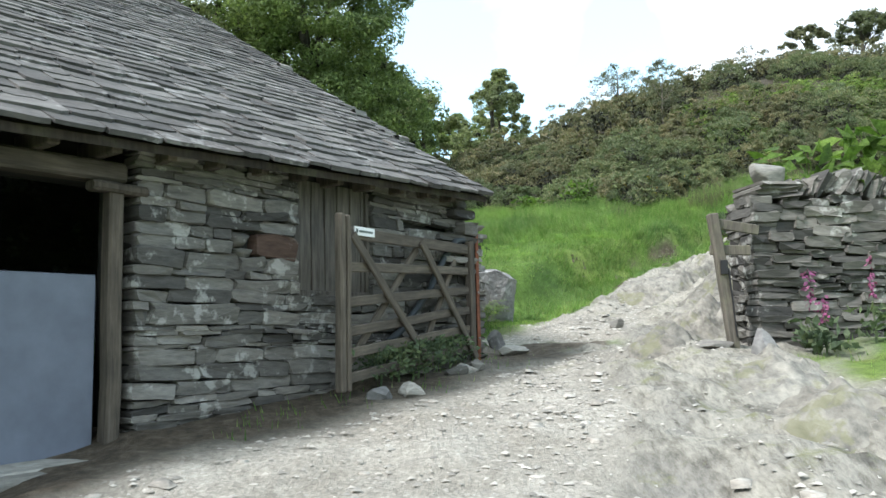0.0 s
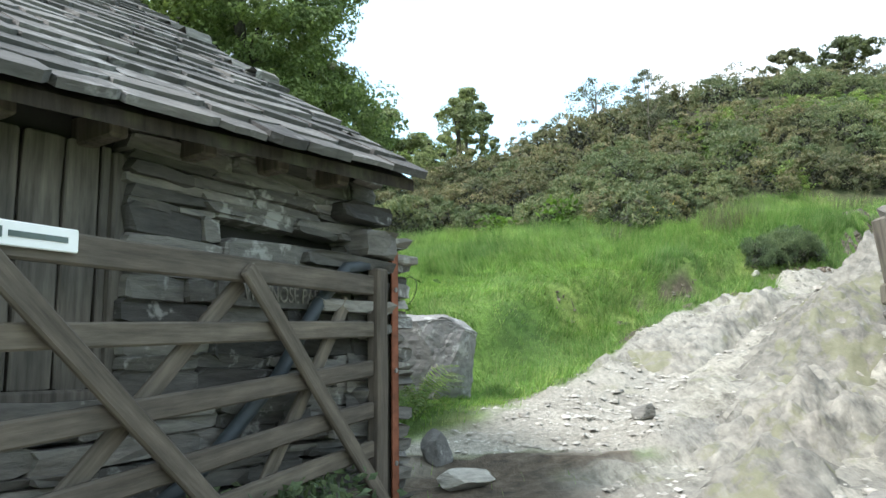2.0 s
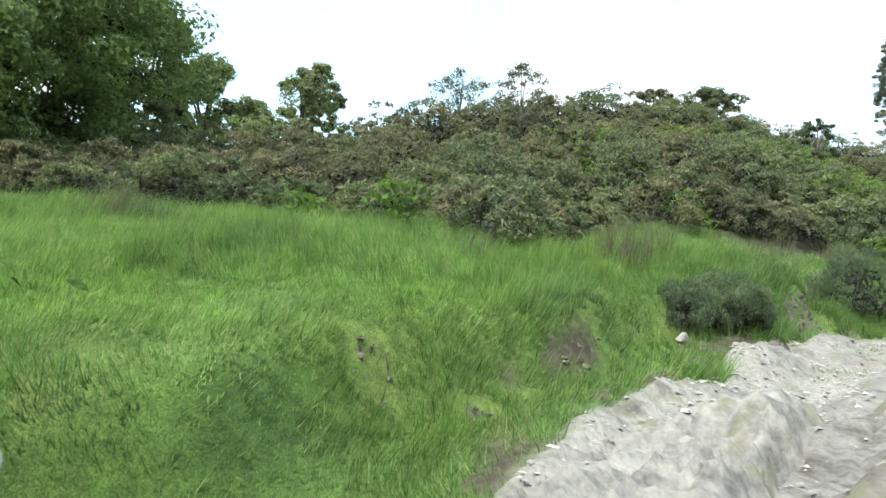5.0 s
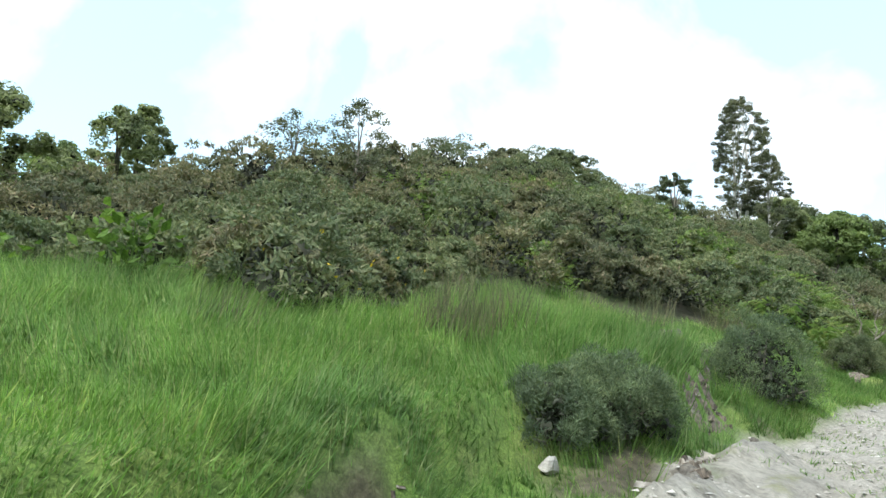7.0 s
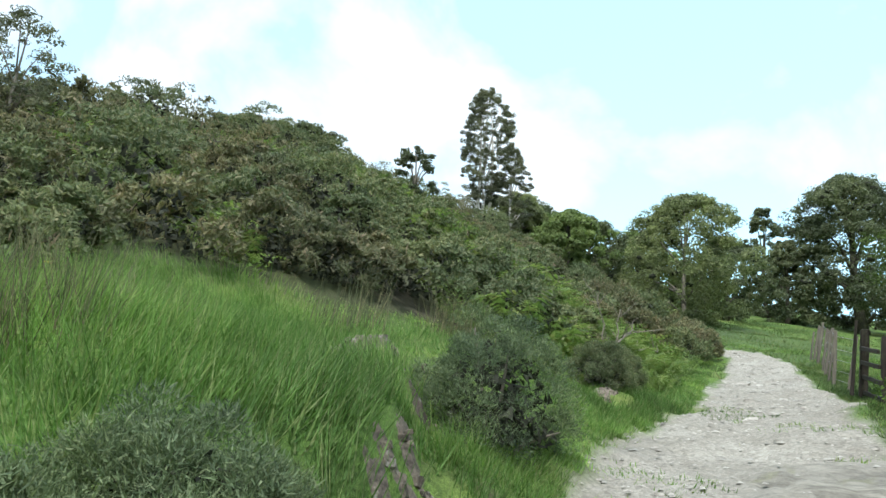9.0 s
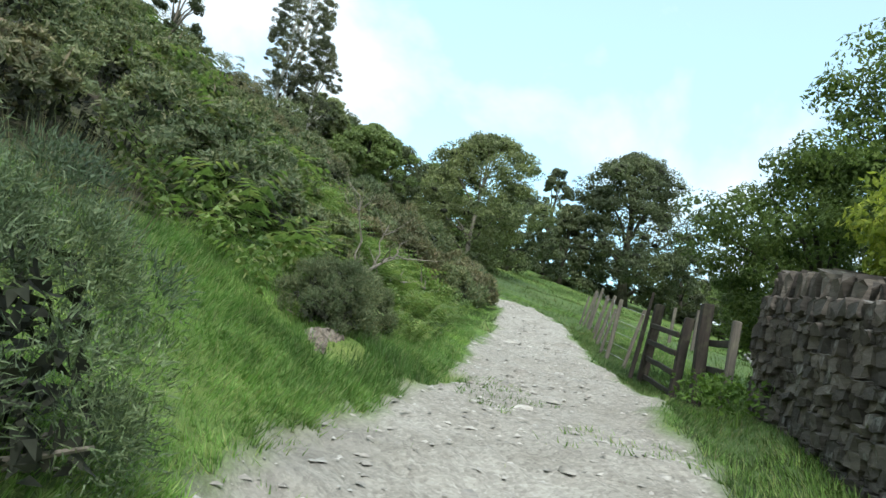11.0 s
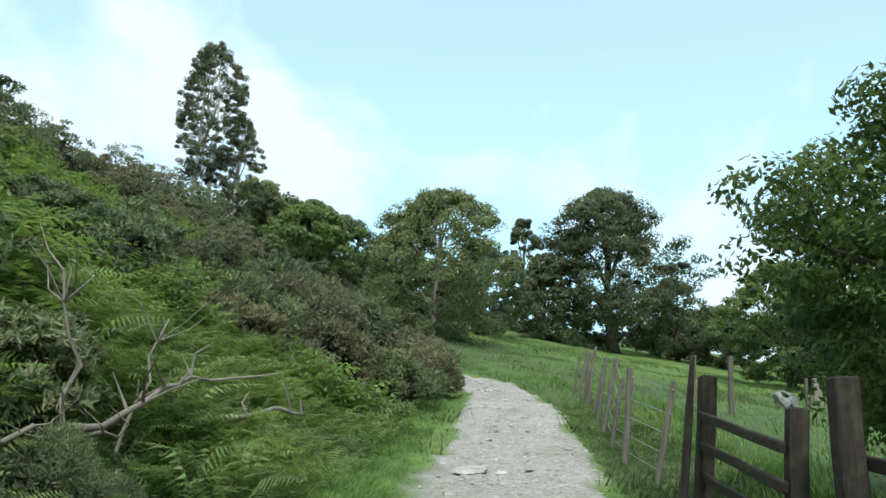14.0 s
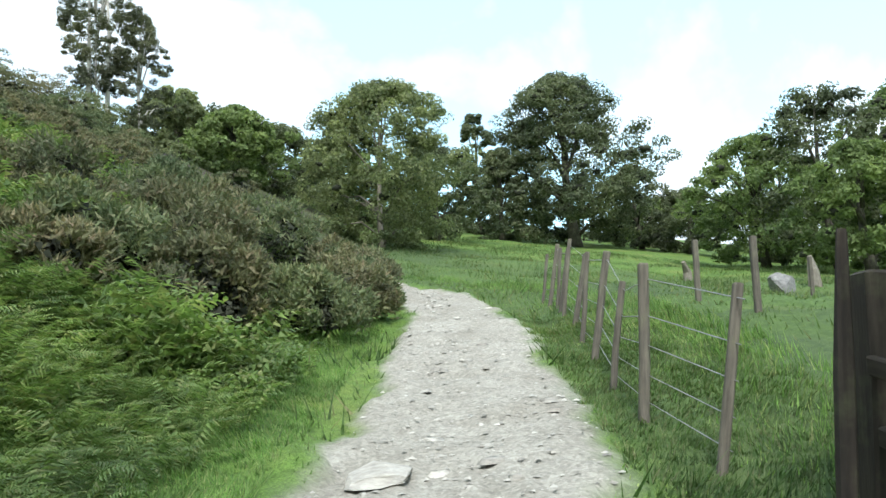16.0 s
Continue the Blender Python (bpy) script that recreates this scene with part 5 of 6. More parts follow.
tagged(new("gorse_flowers", mesh_of("gorse_flowers", v, f, GORSE_FLOWER)), "small yellow flowers on the gorse", "flowers", kind="stuff")


def gorse_bush(label, x, y, wide, tall, seed, mat=None, leaf=0.036, heads=64, per=470, narrow=0.14):
    """A bush of rounded cushions of needles on stems, with scraps coloured as shade in the gaps between the cushions.
    """
    q = np.random.default_rng(seed)
    z = ground_at(x, y) - 0.05
    top = thing("gorse_bush", label, "bush", Matrix.Translation((x, y, z)), "gorse bushes beside the track")
    d = ball(q, heads)
    d[:, 2] = np.abs(d[:, 2]) ** 0.8
    form = np.array([wide / 2, wide / 2, tall])
    c = d * form * (q.uniform(0.54, 0.8, (heads, 1)) + 0.13 * value_noise(d[:, 0] * 2 + seed, d[:, 1] * 2 + d[:, 2], seed)[:, None])
    size = wide * q.uniform(0.085, 0.15, heads)
    k = np.repeat(np.arange(heads), per)
    e = ball(q, heads * per) + d[k] * 0.55 + np.array([0, 0, 0.4])
    e /= np.linalg.norm(e, axis=1, keepdims=True)
    p = c[k] + e * (size[k] * q.uniform(0.3, 1.1, len(k)) ** 0.6)[:, None]
    faces = e + q.normal(0, 0.5, e.shape)
    ways = np.cross(faces, q.normal(size=e.shape)) * 0.6 + e * 0.8 + np.array([0, 0, 0.3])
    v, f, n = both(leaves(p, ways, leaf * q.uniform(0.6, 1.5, len(k)), q, narrow, 0.05, faces, True), twig_shade(q, np.array([(0, 0, 0.05)]), np.array([wide * 0.34]), np.array([tall * 0.66]), 900))
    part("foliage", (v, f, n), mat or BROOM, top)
    for j in range(9):
        t = c[j]
        part("stem", tube([(t[0] * 0.1, t[1] * 0.1, -0.1), t * np.array([0.5, 0.5, 0.45]), t], [0.022, 0.016, 0.006], 5), DEAD_WOOD, top)
    return top


gorse_bush("grey-green gorse bush on the grassy bank", 6.0, 16.52, 1.05, 0.62, 1)
gorse_bush("low grey-green gorse bush on the grassy bank", 6.65, 16.72, 1.2, 0.74, 2)
gorse_bush("rounded dark gorse bush above the stony bank", 9.55, 18.2, 1.4, 1.15, 3)
gorse_bush("ragged gorse bush at the foot of the hill", 13.3, 20.0, 0.95, 0.7, 4, GORSE)
gorse_bush("ragged gorse bush at the foot of the hill", 14.3, 20.45, 0.9, 0.6, 5, GORSE)
gorse_bush("straggling gorse bush with dead twigs beside the lane", 15.3, 21.5, 1.1, 0.5, 6, GORSE)
for k, (x, y, w, h) in enumerate([(24.9, 26.0, 1.9, 1.15), (26.2, 26.3, 1.8, 1.1), (27.3, 26.75, 1.7, 0.95), (28.9, 28.0, 2.2, 1.3), (30.9, 29.3, 2.0, 1.2), (23.4, 26.3, 1.9, 1.35), (28.2, 29.6, 3.0, 1.9), (25.0, 28.6, 2.8, 1.6), (22.6, 27.4, 2.2, 1.25), (21.2, 26.3, 1.7, 0.95), (26.8, 31.0, 2.8, 1.4), (23.8, 30.0, 2.4, 1.2), (20.3, 28.2, 2.2, 1.1)]):
    gorse_bush("olive-brown gorse bush on the bank at the bend", x, y, w, h, 10 + k, BROWN_GORSE if k % 2 else GORSE, 0.11, 44, 150, 0.3)

# ---- grass ----
def grass_blades(r, x, y, tall, wide=0.012, lean=0.5):
    """Tapered blades, combed by the wind so that neighbours lean alike."""
    z = terrain(x, y)[0]
    n = len(x)
    a = 3.5 * fractal(x, y, 0.7, 2, 97) + r.normal(0, 0.9, n)
    out = np.stack([np.cos(a), np.sin(a), np.zeros(n)], 1)
    turn = r.uniform(0, 2 * math.pi, n)
    side = np.stack([-np.sin(turn), np.cos(turn), np.zeros(n)], 1)
    base = np.stack([x, y, z - 0.02], 1)
    tip = base + np.array([0, 0, 1.0]) * tall[:, None] * r.uniform(0.85, 1.0, n)[:, None] + out * r.uniform(0.05, lean, n)[:, None] * tall[:, None]
    w = (wide * r.uniform(0.6, 1.5, n))[:, None]
    v = np.stack([base - side * w, base + side * w, tip], 1).reshape(-1, 3)
    return v, np.arange(3 * n).reshape(-1, 3)


LEDGES = [(8.05, 17.35, 1.1, 0.7, 0.13, 33), (8.95, 18.95, 1.1, 0.5, 0.15, 18), (9.75, 19.1, 0.7, 0.4, 0.1, 20), (8.95, 18.25, 0.5, 0.4, 0.12, 30), (12.9, 19.6, 0.9, 0.5, 0.2, 22),
          (2.24, 14.1, 0.45, 0.3, 0.04, 30), (4.3, 15.36, 0.75, 0.4, 0.1, 34), (3.5, 14.72, 0.45, 0.35, 0.1, 40), (3.08, 14.36, 0.45, 0.35, 0.09, 35)]
PALE_LEDGES = [(7.3, 16.5, 1.4, 0.5, 0.16, 28), (8.35, 17.05, 1.1, 0.5, 0.14, 24), (6.6, 15.95, 1.0, 0.45, 0.14, 34)]


def on_ledge(x, y):
    """How far a place lies on one of the rock ledges, where no grass grows."""
    bare = np.zeros(len(x))
    for lx, ly, long, deep, _, turn in LEDGES + PALE_LEDGES:
        c, s = math.cos(radians(turn)), math.sin(radians(turn))
        u, w = ((x - lx) * c + (y - ly) * s) / (0.5 * long), ((y - ly) * c - (x - lx) * s + 0.15 * deep) / (0.42 * deep)
        bare = np.maximum(bare, 1 - ease(0.7, 1.1, u * u + w * w))
    return bare


def sow(r, count, x0, x1, y0, y1, dense):
    x, y = r.uniform(x0, x1, count), r.uniform(y0, y1, count)
    path = terrain(x, y)[1]
    keep = (r.uniform(size=count) < dense(x, y) * (1 - 0.9 * ease(0.1, 0.5, path)) * (1 - 0.93 * np.clip(broken_bank(x, y) * 1.4, 0, 1)) * (1 - 0.95 * on_ledge(x, y))) & (path < 0.55)
    return x[keep], y[keep]


r = np.random.default_rng(6)
x, y = sow(r, 420000, -6, 16, 10.5, 23, lambda x, y: (0.5 + 0.65 * ease(-0.3, 0.4, fractal(x, y, 0.8, 3, 81))) * (y < gorse_foot(x) + 0.9) * ease(8.2, 12, y - 0.2 * x))
tall = (0.75 + 1.1 * ease(-0.3, 0.6, fractal(x, y, 1.6, 2, 88))) * 0.1 + 0.13 * ease(-0.3, 0.7, fractal(x, y, 0.55, 3, 82)) + 0.13 * ease(14.0, 18, y - 0.05 * x)
tall = tall * (1 - 0.62 * ease(7.5, 10.5, x) * (1 - ease(4, 6, beside(x, y)[0])))
v1, f1 = grass_blades(r, x, y, tall * r.uniform(0.5, 1.3, len(x)), 0.0045, 0.9)
x, y = sow(r, 170000, 14, 34, 15, 30, lambda x, y: (0.4 + 0.6 * ease(-0.3, 0.4, fractal(x, y, 0.8, 3, 83))) * (beside(x, y)[0] > -3.2))
off = np.abs(beside(x, y)[0])
v2, f2 = grass_blades(r, x, y, (0.04 + 0.13 * ease(1.2, 3.0, off) * np.where((beside(x, y)[0] > 0) & (x > 15), 0.45, 1)) * r.uniform(0.5, 1.35, len(x)), 0.007, 0.7)
x, y = sow(r, 130000, 20, 62, 8, 42, lambda x, y: 0.35 + 0.65 * ease(-0.2, 0.4, fractal(x, y, 0.5, 3, 85)))
v3, f3 = grass_blades(r, x, y, (0.08 + 0.16 * ease(0, 0.5, fractal(x, y, 0.8, 2, 98))) * r.uniform(0.5, 1.3, len(x)), 0.012, 1.0)
x, y = sow(r, 9000, -3, 7, 3, 10.5, lambda x, y: (0.1 + 0.9 * ease(0.1, 0.5, fractal(x, y, 1.1, 2, 84))) * (x > -1.5))
v4, f4 = grass_blades(r, x, y, 0.1 * r.uniform(0.6, 1.3, len(x)), 0.005)
x, y = sow(r, 430000, -1.5, 13.5, 10.8, 20, lambda x, y: (np.abs(beside(x, y)[0] - 3) < 3.2) * 0.95)
v5, f5 = grass_blades(r, x, y, r.uniform(0.025, 0.075, len(x)), 0.0055, 1.3)
x, y = sow(r, 420000, 11.5, 27, 16, 26, lambda x, y: (np.abs(np.abs(beside(x, y)[0]) - 1.9) < 0.9) * 0.95)
v6, f6 = grass_blades(r, x, y, r.uniform(0.03, 0.1, len(x)), 0.006, 1.3)
far_side = np.repeat(beside(x, y)[0] < 0, 3)
v3, f3 = np.concatenate([v3, v6[far_side]]), np.arange((len(v3) + far_side.sum())).reshape(-1, 3)
v6 = v6[~far_side]
f6 = np.arange(len(v6)).reshape(-1, 3)
v5, f5 = np.concatenate([v5, v6]), np.concatenate([f5, f6 + len(v5)])
# small tufts that have taken hold in the track
x, y = r.uniform(5, 15, 60000), r.uniform(12, 20, 60000)
side_l, _, run_on = beside(x, y)
hold = (fractal(x, y, 1.5, 3, 99) > 0.42) & (np.abs(side_l) < 1.4) & (run_on > 30)
v6, f6 = grass_blades(r, x[hold], y[hold], r.uniform(0.02, 0.07, hold.sum()), 0.005, 1.3)
v5, f5 = np.concatenate([v5, v6]), np.concatenate([f5, f6 + len(v5)])
tagged(new("field_grass", mesh_of("field_grass", v3, f3, FIELD_GRASS)), "rank grass of the sloping field, dull green with shade in its colour", "grass", kind="stuff")
tagged(new("meadow_grass", mesh_of("meadow_grass", np.concatenate([v1, v2, v4, v5]), np.concatenate([f1, f2 + len(v1), f4 + len(v1) + len(v2), f5 + len(v1) + len(v2) + len(v4)]), GRASS)), "lush uneven green meadow grass", "grass", kind="stuff")
# rushes: tussocks below the gorse, the largest beside the spill of gorse
cx, cy = sow(r, 420, -4, 13, 16.3, 22.5, lambda x, y: ease(-0.1, 0.4, fractal(x, y, 0.9, 2, 86)) * (np.abs(y - gorse_foot(x) + 0.35) < 0.95))
cx, cy = np.append(cx, [5.6, 5.85, 6.05, 5.75, 6.2, 6.5, 6.9, 7.3]), np.append(cy, [18.0, 18.15, 18.0, 17.8, 18.3, 18.6, 19.0, 19.3])
k = np.repeat(np.arange(len(cx)), 90)
x, y = cx[k] + r.normal(0, 0.13, len(k)), cy[k] + r.normal(0, 0.13, len(k))
v, f = grass_blades(r, x, y, (0.35 + 0.4 * r.uniform(size=len(cx)))[k] * r.uniform(0.6, 1.15, len(k)), 0.004, 0.45)
tagged(new("rushes", mesh_of("rushes", v, f, RUSH)), "brownish rushes along the foot of the gorse", "rushes", kind="stuff")

# ---- bracken on the bank beside the lane ----
def fern_fronds(r, x, y, long, lift=0.4, pairs=12):
    """Arching fronds: a bare stalk, then pairs of tapering leaflets that shorten to the tip and hang a little."""
    z = terrain(x, y)[0]
    n = len(x)
    a = r.uniform(0, 2 * math.pi, n)
    out = np.stack([np.cos(a), np.sin(a), np.zeros(n)], 1)
    side = np.stack([-np.sin(a), np.cos(a), np.zeros(n)], 1)
    roll = r.normal(0, 0.25, (n, 1))
    side = side + np.array([0, 0, 1.0]) * roll
    up = np.array([0, 0, 1.0])
    base = np.stack([x, y, z - 0.03], 1)
    size = long[:, None]
    stand = r.uniform(0.42, 0.85, n)[:, None]
    bend = r.uniform(0.35, 1.0, n)[:, None]
    spine = lambda t: base + up * size * (stand * min(1.0, 0.25 + 1.6 * t) + lift * (t - bend * t * t)) + out * size * (0.15 * t + 0.85 * t ** 1.3)
    quads = []
    for k in range(pairs):
        t = 0.12 + 0.88 * (k + 0.2) / pairs
        p, q = spine(t), spine(t + 0.5 / pairs)
        reach = size * 0.36 * (1 - t) ** 0.85 * min(1.0, 0.4 + 2.2 * (t - 0.1)) + 0.008
        for s in (-1, 1):
            e = p + side * s * reach + out * reach * 0.45 - up * reach * r.uniform(-0.05, 0.4, (n, 1))
            m = (p * 0.45 + e * 0.55) + out * size * 0.34 / pairs
            quads.append(np.stack([p, q, m, e], 1))
    v = np.concatenate(quads, 0).reshape(-1, 3)
    return v, np.arange(len(v)).reshape(-1, 4)


r = np.random.default_rng(7)
x, y = np.append(r.uniform(9, 30, 26000), r.uniform(14.6, 22.5, 9000)), np.append(r.uniform(20, 36, 26000), r.uniform(20, 26, 9000))
dl = beside(x, y)[0]
up = y - hill_foot(x)
drift = fractal(x, y, 0.5, 2, 91)
chance = r.uniform(size=len(x))
keep = (x > 14.7) & (dl > 1.35) & (up > -3.4) & (up < 10) & (chance < 0.62 + 0.4 * drift)
keep &= ~((x > 22) & (dl < 5.0)) | (chance < 0.25)
keep |= (x > 12.6) & (x <= 14.7) & (dl > 1.7) & (up > -1.6) & (up < 2) & (chance < 0.5)
keep |= (x < 14.7) & (up > 0.3) & (up < 11) & (fractal(x, y, 0.22, 3, 64) < 0.05) & (chance < 0.6)
keep |= (x > 15.2) & (x < 22) & (dl > 1.5) & (dl < 4.5) & (chance < 0.8)
x, y, dl = x[keep], y[keep], dl[keep]
long = (0.34 + 0.25 * ease(-0.4, 0.6, fractal(x, y, 1.1, 2, 93))) * (0.7 + 0.3 * ease(1.4, 3.0, dl)) * r.uniform(0.7, 1.2, len(x))
close = (x > 14.3) & (x < 20.5) & (dl < 4.0)
v, f = fern_fronds(r, x[close], y[close], long[close], pairs=18)
v2, f2 = fern_fronds(r, x[~close], y[~close], long[~close] * 1.1, pairs=7)
v, f = np.concatenate([v, v2]), np.concatenate([f, f2 + len(v)])
tagged(new("bracken", mesh_of("bracken", v, f, BRACKEN)), "fresh green bracken over the bank", "bracken", kind="stuff")


# ---- boulders and loose stones ----
def boulder(label, x, y, size, seed, turn=0, lift=0.5, material=ROCK, cuts=3, flat_top=0.0, name="boulder", jag=0.07):
    z = ground_at(x, y)
    ob = part(name, rough_rock(np.random.default_rng(seed), size, cuts, jag, flat_top), material)
    ob.matrix_world = pose(x, y, z + size[2] * (lift - 0.12), 0, 0, turn)
    return tagged(ob, label, "boulder")


boulder("large flat-topped grey boulder in the grass", 0.47, 11.33, (0.82, 0.8, 0.9), 3, 12, 0.47, cuts=4, flat_top=0.36)
boulder("grey angular boulder beside the barn's corner", -0.3, 10.75, (0.45, 0.42, 0.42), 5, 40, 0.4)
boulder("dark leaning slab of rock beside the barn", 0.02, 10.8, (0.36, 0.3, 0.44), 6, 70, 0.4)
boulder("grey angular boulder beside the barn's corner", -0.55, 10.2, (0.4, 0.4, 0.4), 7, 10)
boulder("small pale angular rock at the track's edge", 0.55, 9.35, (0.2, 0.17, 0.2), 8, 30)
boulder("white stone in the meadow grass", 5.72, 16.12, (0.15, 0.1, 0.1), 60, 30, 0.5, PALE_ROCK, 1, name="loose_stone")
boulder("small rounded rock at the track's edge", 0.25, 9.2, (0.24, 0.2, 0.18), 9, 0)
boulder("small pale grey rock in the track", 2.17, 10.0, (0.18, 0.13, 0.13), 10, 20, 0.4, PALE_ROCK)
boulder("flat white slab lying on the bare rock", 4.96, 13.72, (0.34, 0.2, 0.09), 11, 15, 0.6, PALE_ROCK, 2, name="stone_slab")
boulder("pale flat slab at the foot of the gate post", 2.62, 7.35, (0.34, 0.26, 0.1), 12, 20, 0.25, PALE_ROCK, 2, name="stone_slab")
boulder("upright grey rock beside the gate post", 3.03, 7.12, (0.2, 0.22, 0.32), 13, 25, 0.3)
boulder("pale flat slab at the lane's edge", 20.2, 21.75, (0.7, 0.4, 0.08), 14, 25, 0.1, PALE_ROCK, 2, name="stone_slab")
boulder("pale flat slab by the gate's hinge", 0.72, 8.65, (0.34, 0.3, 0.08), 15, 10, 0.6, PALE_ROCK, 2, name="stone_slab")
for k, (x, y, s) in enumerate([(0.1, 7.15, 0.17), (-0.28, 6.3, 0.17), (-0.52, 6.08, 0.19), (0.3, 7.45, 0.14), (0.2, 7.3, 0.15)]):
    boulder("grey loose stone at the foot of the barn", x, y, (s * 1.3, s, s * 0.75), 20 + k, 37 * k, 0.3, (FIELD_STONE, PALE_ROCK, ROCK)[k % 3], 1, name="loose_stone", jag=0.24)
beds = stone_shapes(rng, 10, LEDGE, "slab")


def blocky(a, b, seed):
    """A height for each block of a broken rock face, the same all over the block."""
    a = a + 0.35 * value_noise(a * 0.7, b * 0.9, seed + 5)
    b = b + 0.4 * value_noise(a * 0.8 + 9, b * 0.6, seed + 6) + 0.5 * np.floor(a)
    v = np.sin(np.floor(a) * 127.1 + np.floor(b) * 311.7 + seed * 74.7) * 43758.5453
    return v - np.floor(v)


def rock_ledge(label, x, y, long, deep, high, turn, seed, stone=LEDGE):
    """Upended beds of rock breaking out of turf: a steep front of broken blocks, dying away behind."""
    q = np.random.default_rng(seed)
    nu, nv = max(14, int(long / 0.022)), max(10, int(deep / 0.022))
    u, w = np.meshgrid(np.linspace(-0.5, 0.5, nu), np.linspace(-0.5, 0.5, nv))
    ends = 1 - np.clip(np.abs(u) * 2, 0, 1) ** 2.0
    edge = -0.2 + 0.2 * fractal(u * long, u * 0 + seed, 1.6, 3, seed)
    lump = 0.7 + 0.4 * fractal(u * long * 1.5 + seed, w * deep * 0.8, 1.3, 3, seed)
    ribs = 0.4 * blocky(u * long * 8 + w * deep * 2, w * deep * 13, seed) + 0.3 * blocky(u * long * 22, w * deep * 15 + u * long * 3, seed + 1)
    front = ease(-0.12, 0.16, w - edge)
    z = high * ends * (front * (1 - ease(0.1, 0.6, w - edge)) * lump + 0.55 * (ribs - 0.25) * ease(-0.2, 0.05, w - edge) * (1 - ease(0.35, 0.7, w - edge))) - 0.06
    lx, ly = u * long + q.normal(0, 0.006, u.shape), w * deep + 0.35 * high * (ribs - 0.4) + q.normal(0, 0.006, u.shape)
    c, sn = math.cos(radians(turn)), math.sin(radians(turn))
    wx, wy = x + lx * c - ly * sn, y + lx * sn + ly * c
    z0 = ground_at(x, y)
    v = np.stack([wx - x, wy - y, terrain(wx, wy)[0] - z0 + z], -1).reshape(-1, 3)
    idx = np.arange(nu * nv).reshape(nv, nu)
    f = np.stack([idx[:-1, :-1], idx[:-1, 1:], idx[1:, 1:], idx[1:, :-1]], -1).reshape(-1, 4)
    top = thing("rock_ledge", label, "rock", Matrix.Translation((x, y, z0)))
    part("ledge", (v, f), stone, top)
    for _ in range(int((44 if high > 0.17 else 30) * long)):
        a, c = q.uniform(-0.4, 0.4), q.uniform(-0.4, 0.15)
        i, j = int((c + 0.5) * (nv - 1)), int((a + 0.5) * (nu - 1))
        p = Vector(v[i * nu + j])
        w, d, h = q.uniform(0.02, 0.07), q.uniform(0.03, 0.08), q.uniform(0.3, 1.0) * (0.05 + 0.22 * high) * (0.5 + 0.5 * ends[i, j])
        part("slab", beds[q.integers(len(beds))], None, top, at=Matrix.Translation(p - Vector((0, 0, h * 0.3))) @ pose(0, 0, 0, q.normal(-14, 9), q.normal(8, 9), turn + q.normal(0, 16)) @ Matrix.Diagonal((w, d, h, 1)))
    return top


for k, (x, y, long, deep, high, turn) in enumerate(LEDGES):
    rock_ledge("rough grey-brown rock ledge breaking out of the turf bank", x, y, long, deep, high, turn, 40 + k)
for k, (x, y, long, deep, high, turn) in enumerate(PALE_LEDGES):
    rock_ledge("pale ribbed rock ledge along the track's edge", x, y, long, deep, high, turn, 60 + k, PALE_LEDGE)


def whaleback(label, x, y, long, deep, high, turn, seed, steep=0.3):
    """A hump of bare rock: rounded along its back, ribbed by its bedding, one flank steeper."""
    q = np.random.default_rng(seed)
    nu, nv = int(long / 0.035), int(deep / 0.035)
    u, w = np.meshgrid(np.linspace(-0.5, 0.5, nu), np.linspace(-0.5, 0.5, nv))
    sway = w + 0.12 * value_noise(u * long * 0.9, u * 0 + seed, seed)
    back = (1 - np.clip(np.abs(u) * 2, 0, 1) ** 2.6) * ease(-0.5, -0.5 + steep, sway) * (1 - ease(-0.05, 0.5, sway))
    ribs = np.abs(value_noise(sway * deep * 6 + u * long * 1.1, u * long * 1.3 + seed, seed)) * 0.5 + np.abs(value_noise(sway * deep * 15 + u * long * 2, u * long * 3, seed + 1)) * 0.3
    steps = np.abs(value_noise(u * long * 1.6 + seed, sway * deep * 2.4, seed + 2)) * 0.35
    bed = sway * deep * 4.5 + 0.9 * value_noise(u * long * 1.4 + seed, sway * deep * 1.2, seed + 3)
    joint = u * long * 1.6 + 1.2 * value_noise(sway * deep * 1.5, u * long + seed, seed + 4)
    broken = 0.09 * blocky(sway * deep * 3.2, u * long * 1.5, seed + 7) + 0.05 * blocky(sway * deep * 8, u * long * 3.5, seed + 8)
    z = high * back * (0.35 + 1.2 * ribs + 2.2 * steps) + back * (0.035 * (bed - np.floor(bed)) + 0.03 * (joint - np.floor(joint)) + broken) - 0.07
    lx, ly = u * long, w * deep
    c, sn = math.cos(radians(turn)), math.sin(radians(turn))
    wx, wy = x + lx * c - ly * sn, y + lx * sn + ly * c
    z0 = ground_at(x, y)
    v = np.stack([wx - x, wy - y, terrain(wx, wy)[0] - z0 + z + q.normal(0, 0.003, u.shape)], -1).reshape(-1, 3)
    idx = np.arange(nu * nv).reshape(nv, nu)
    f = np.stack([idx[:-1, :-1], idx[:-1, 1:], idx[1:, 1:], idx[1:, :-1]], -1).reshape(-1, 4)
    ob = part("rock_hump", (v, f), BARE_ROCK)
    ob.matrix_world = Matrix.Translation((x, y, z0))
    return tagged(ob, label, "rock", kind="structure")


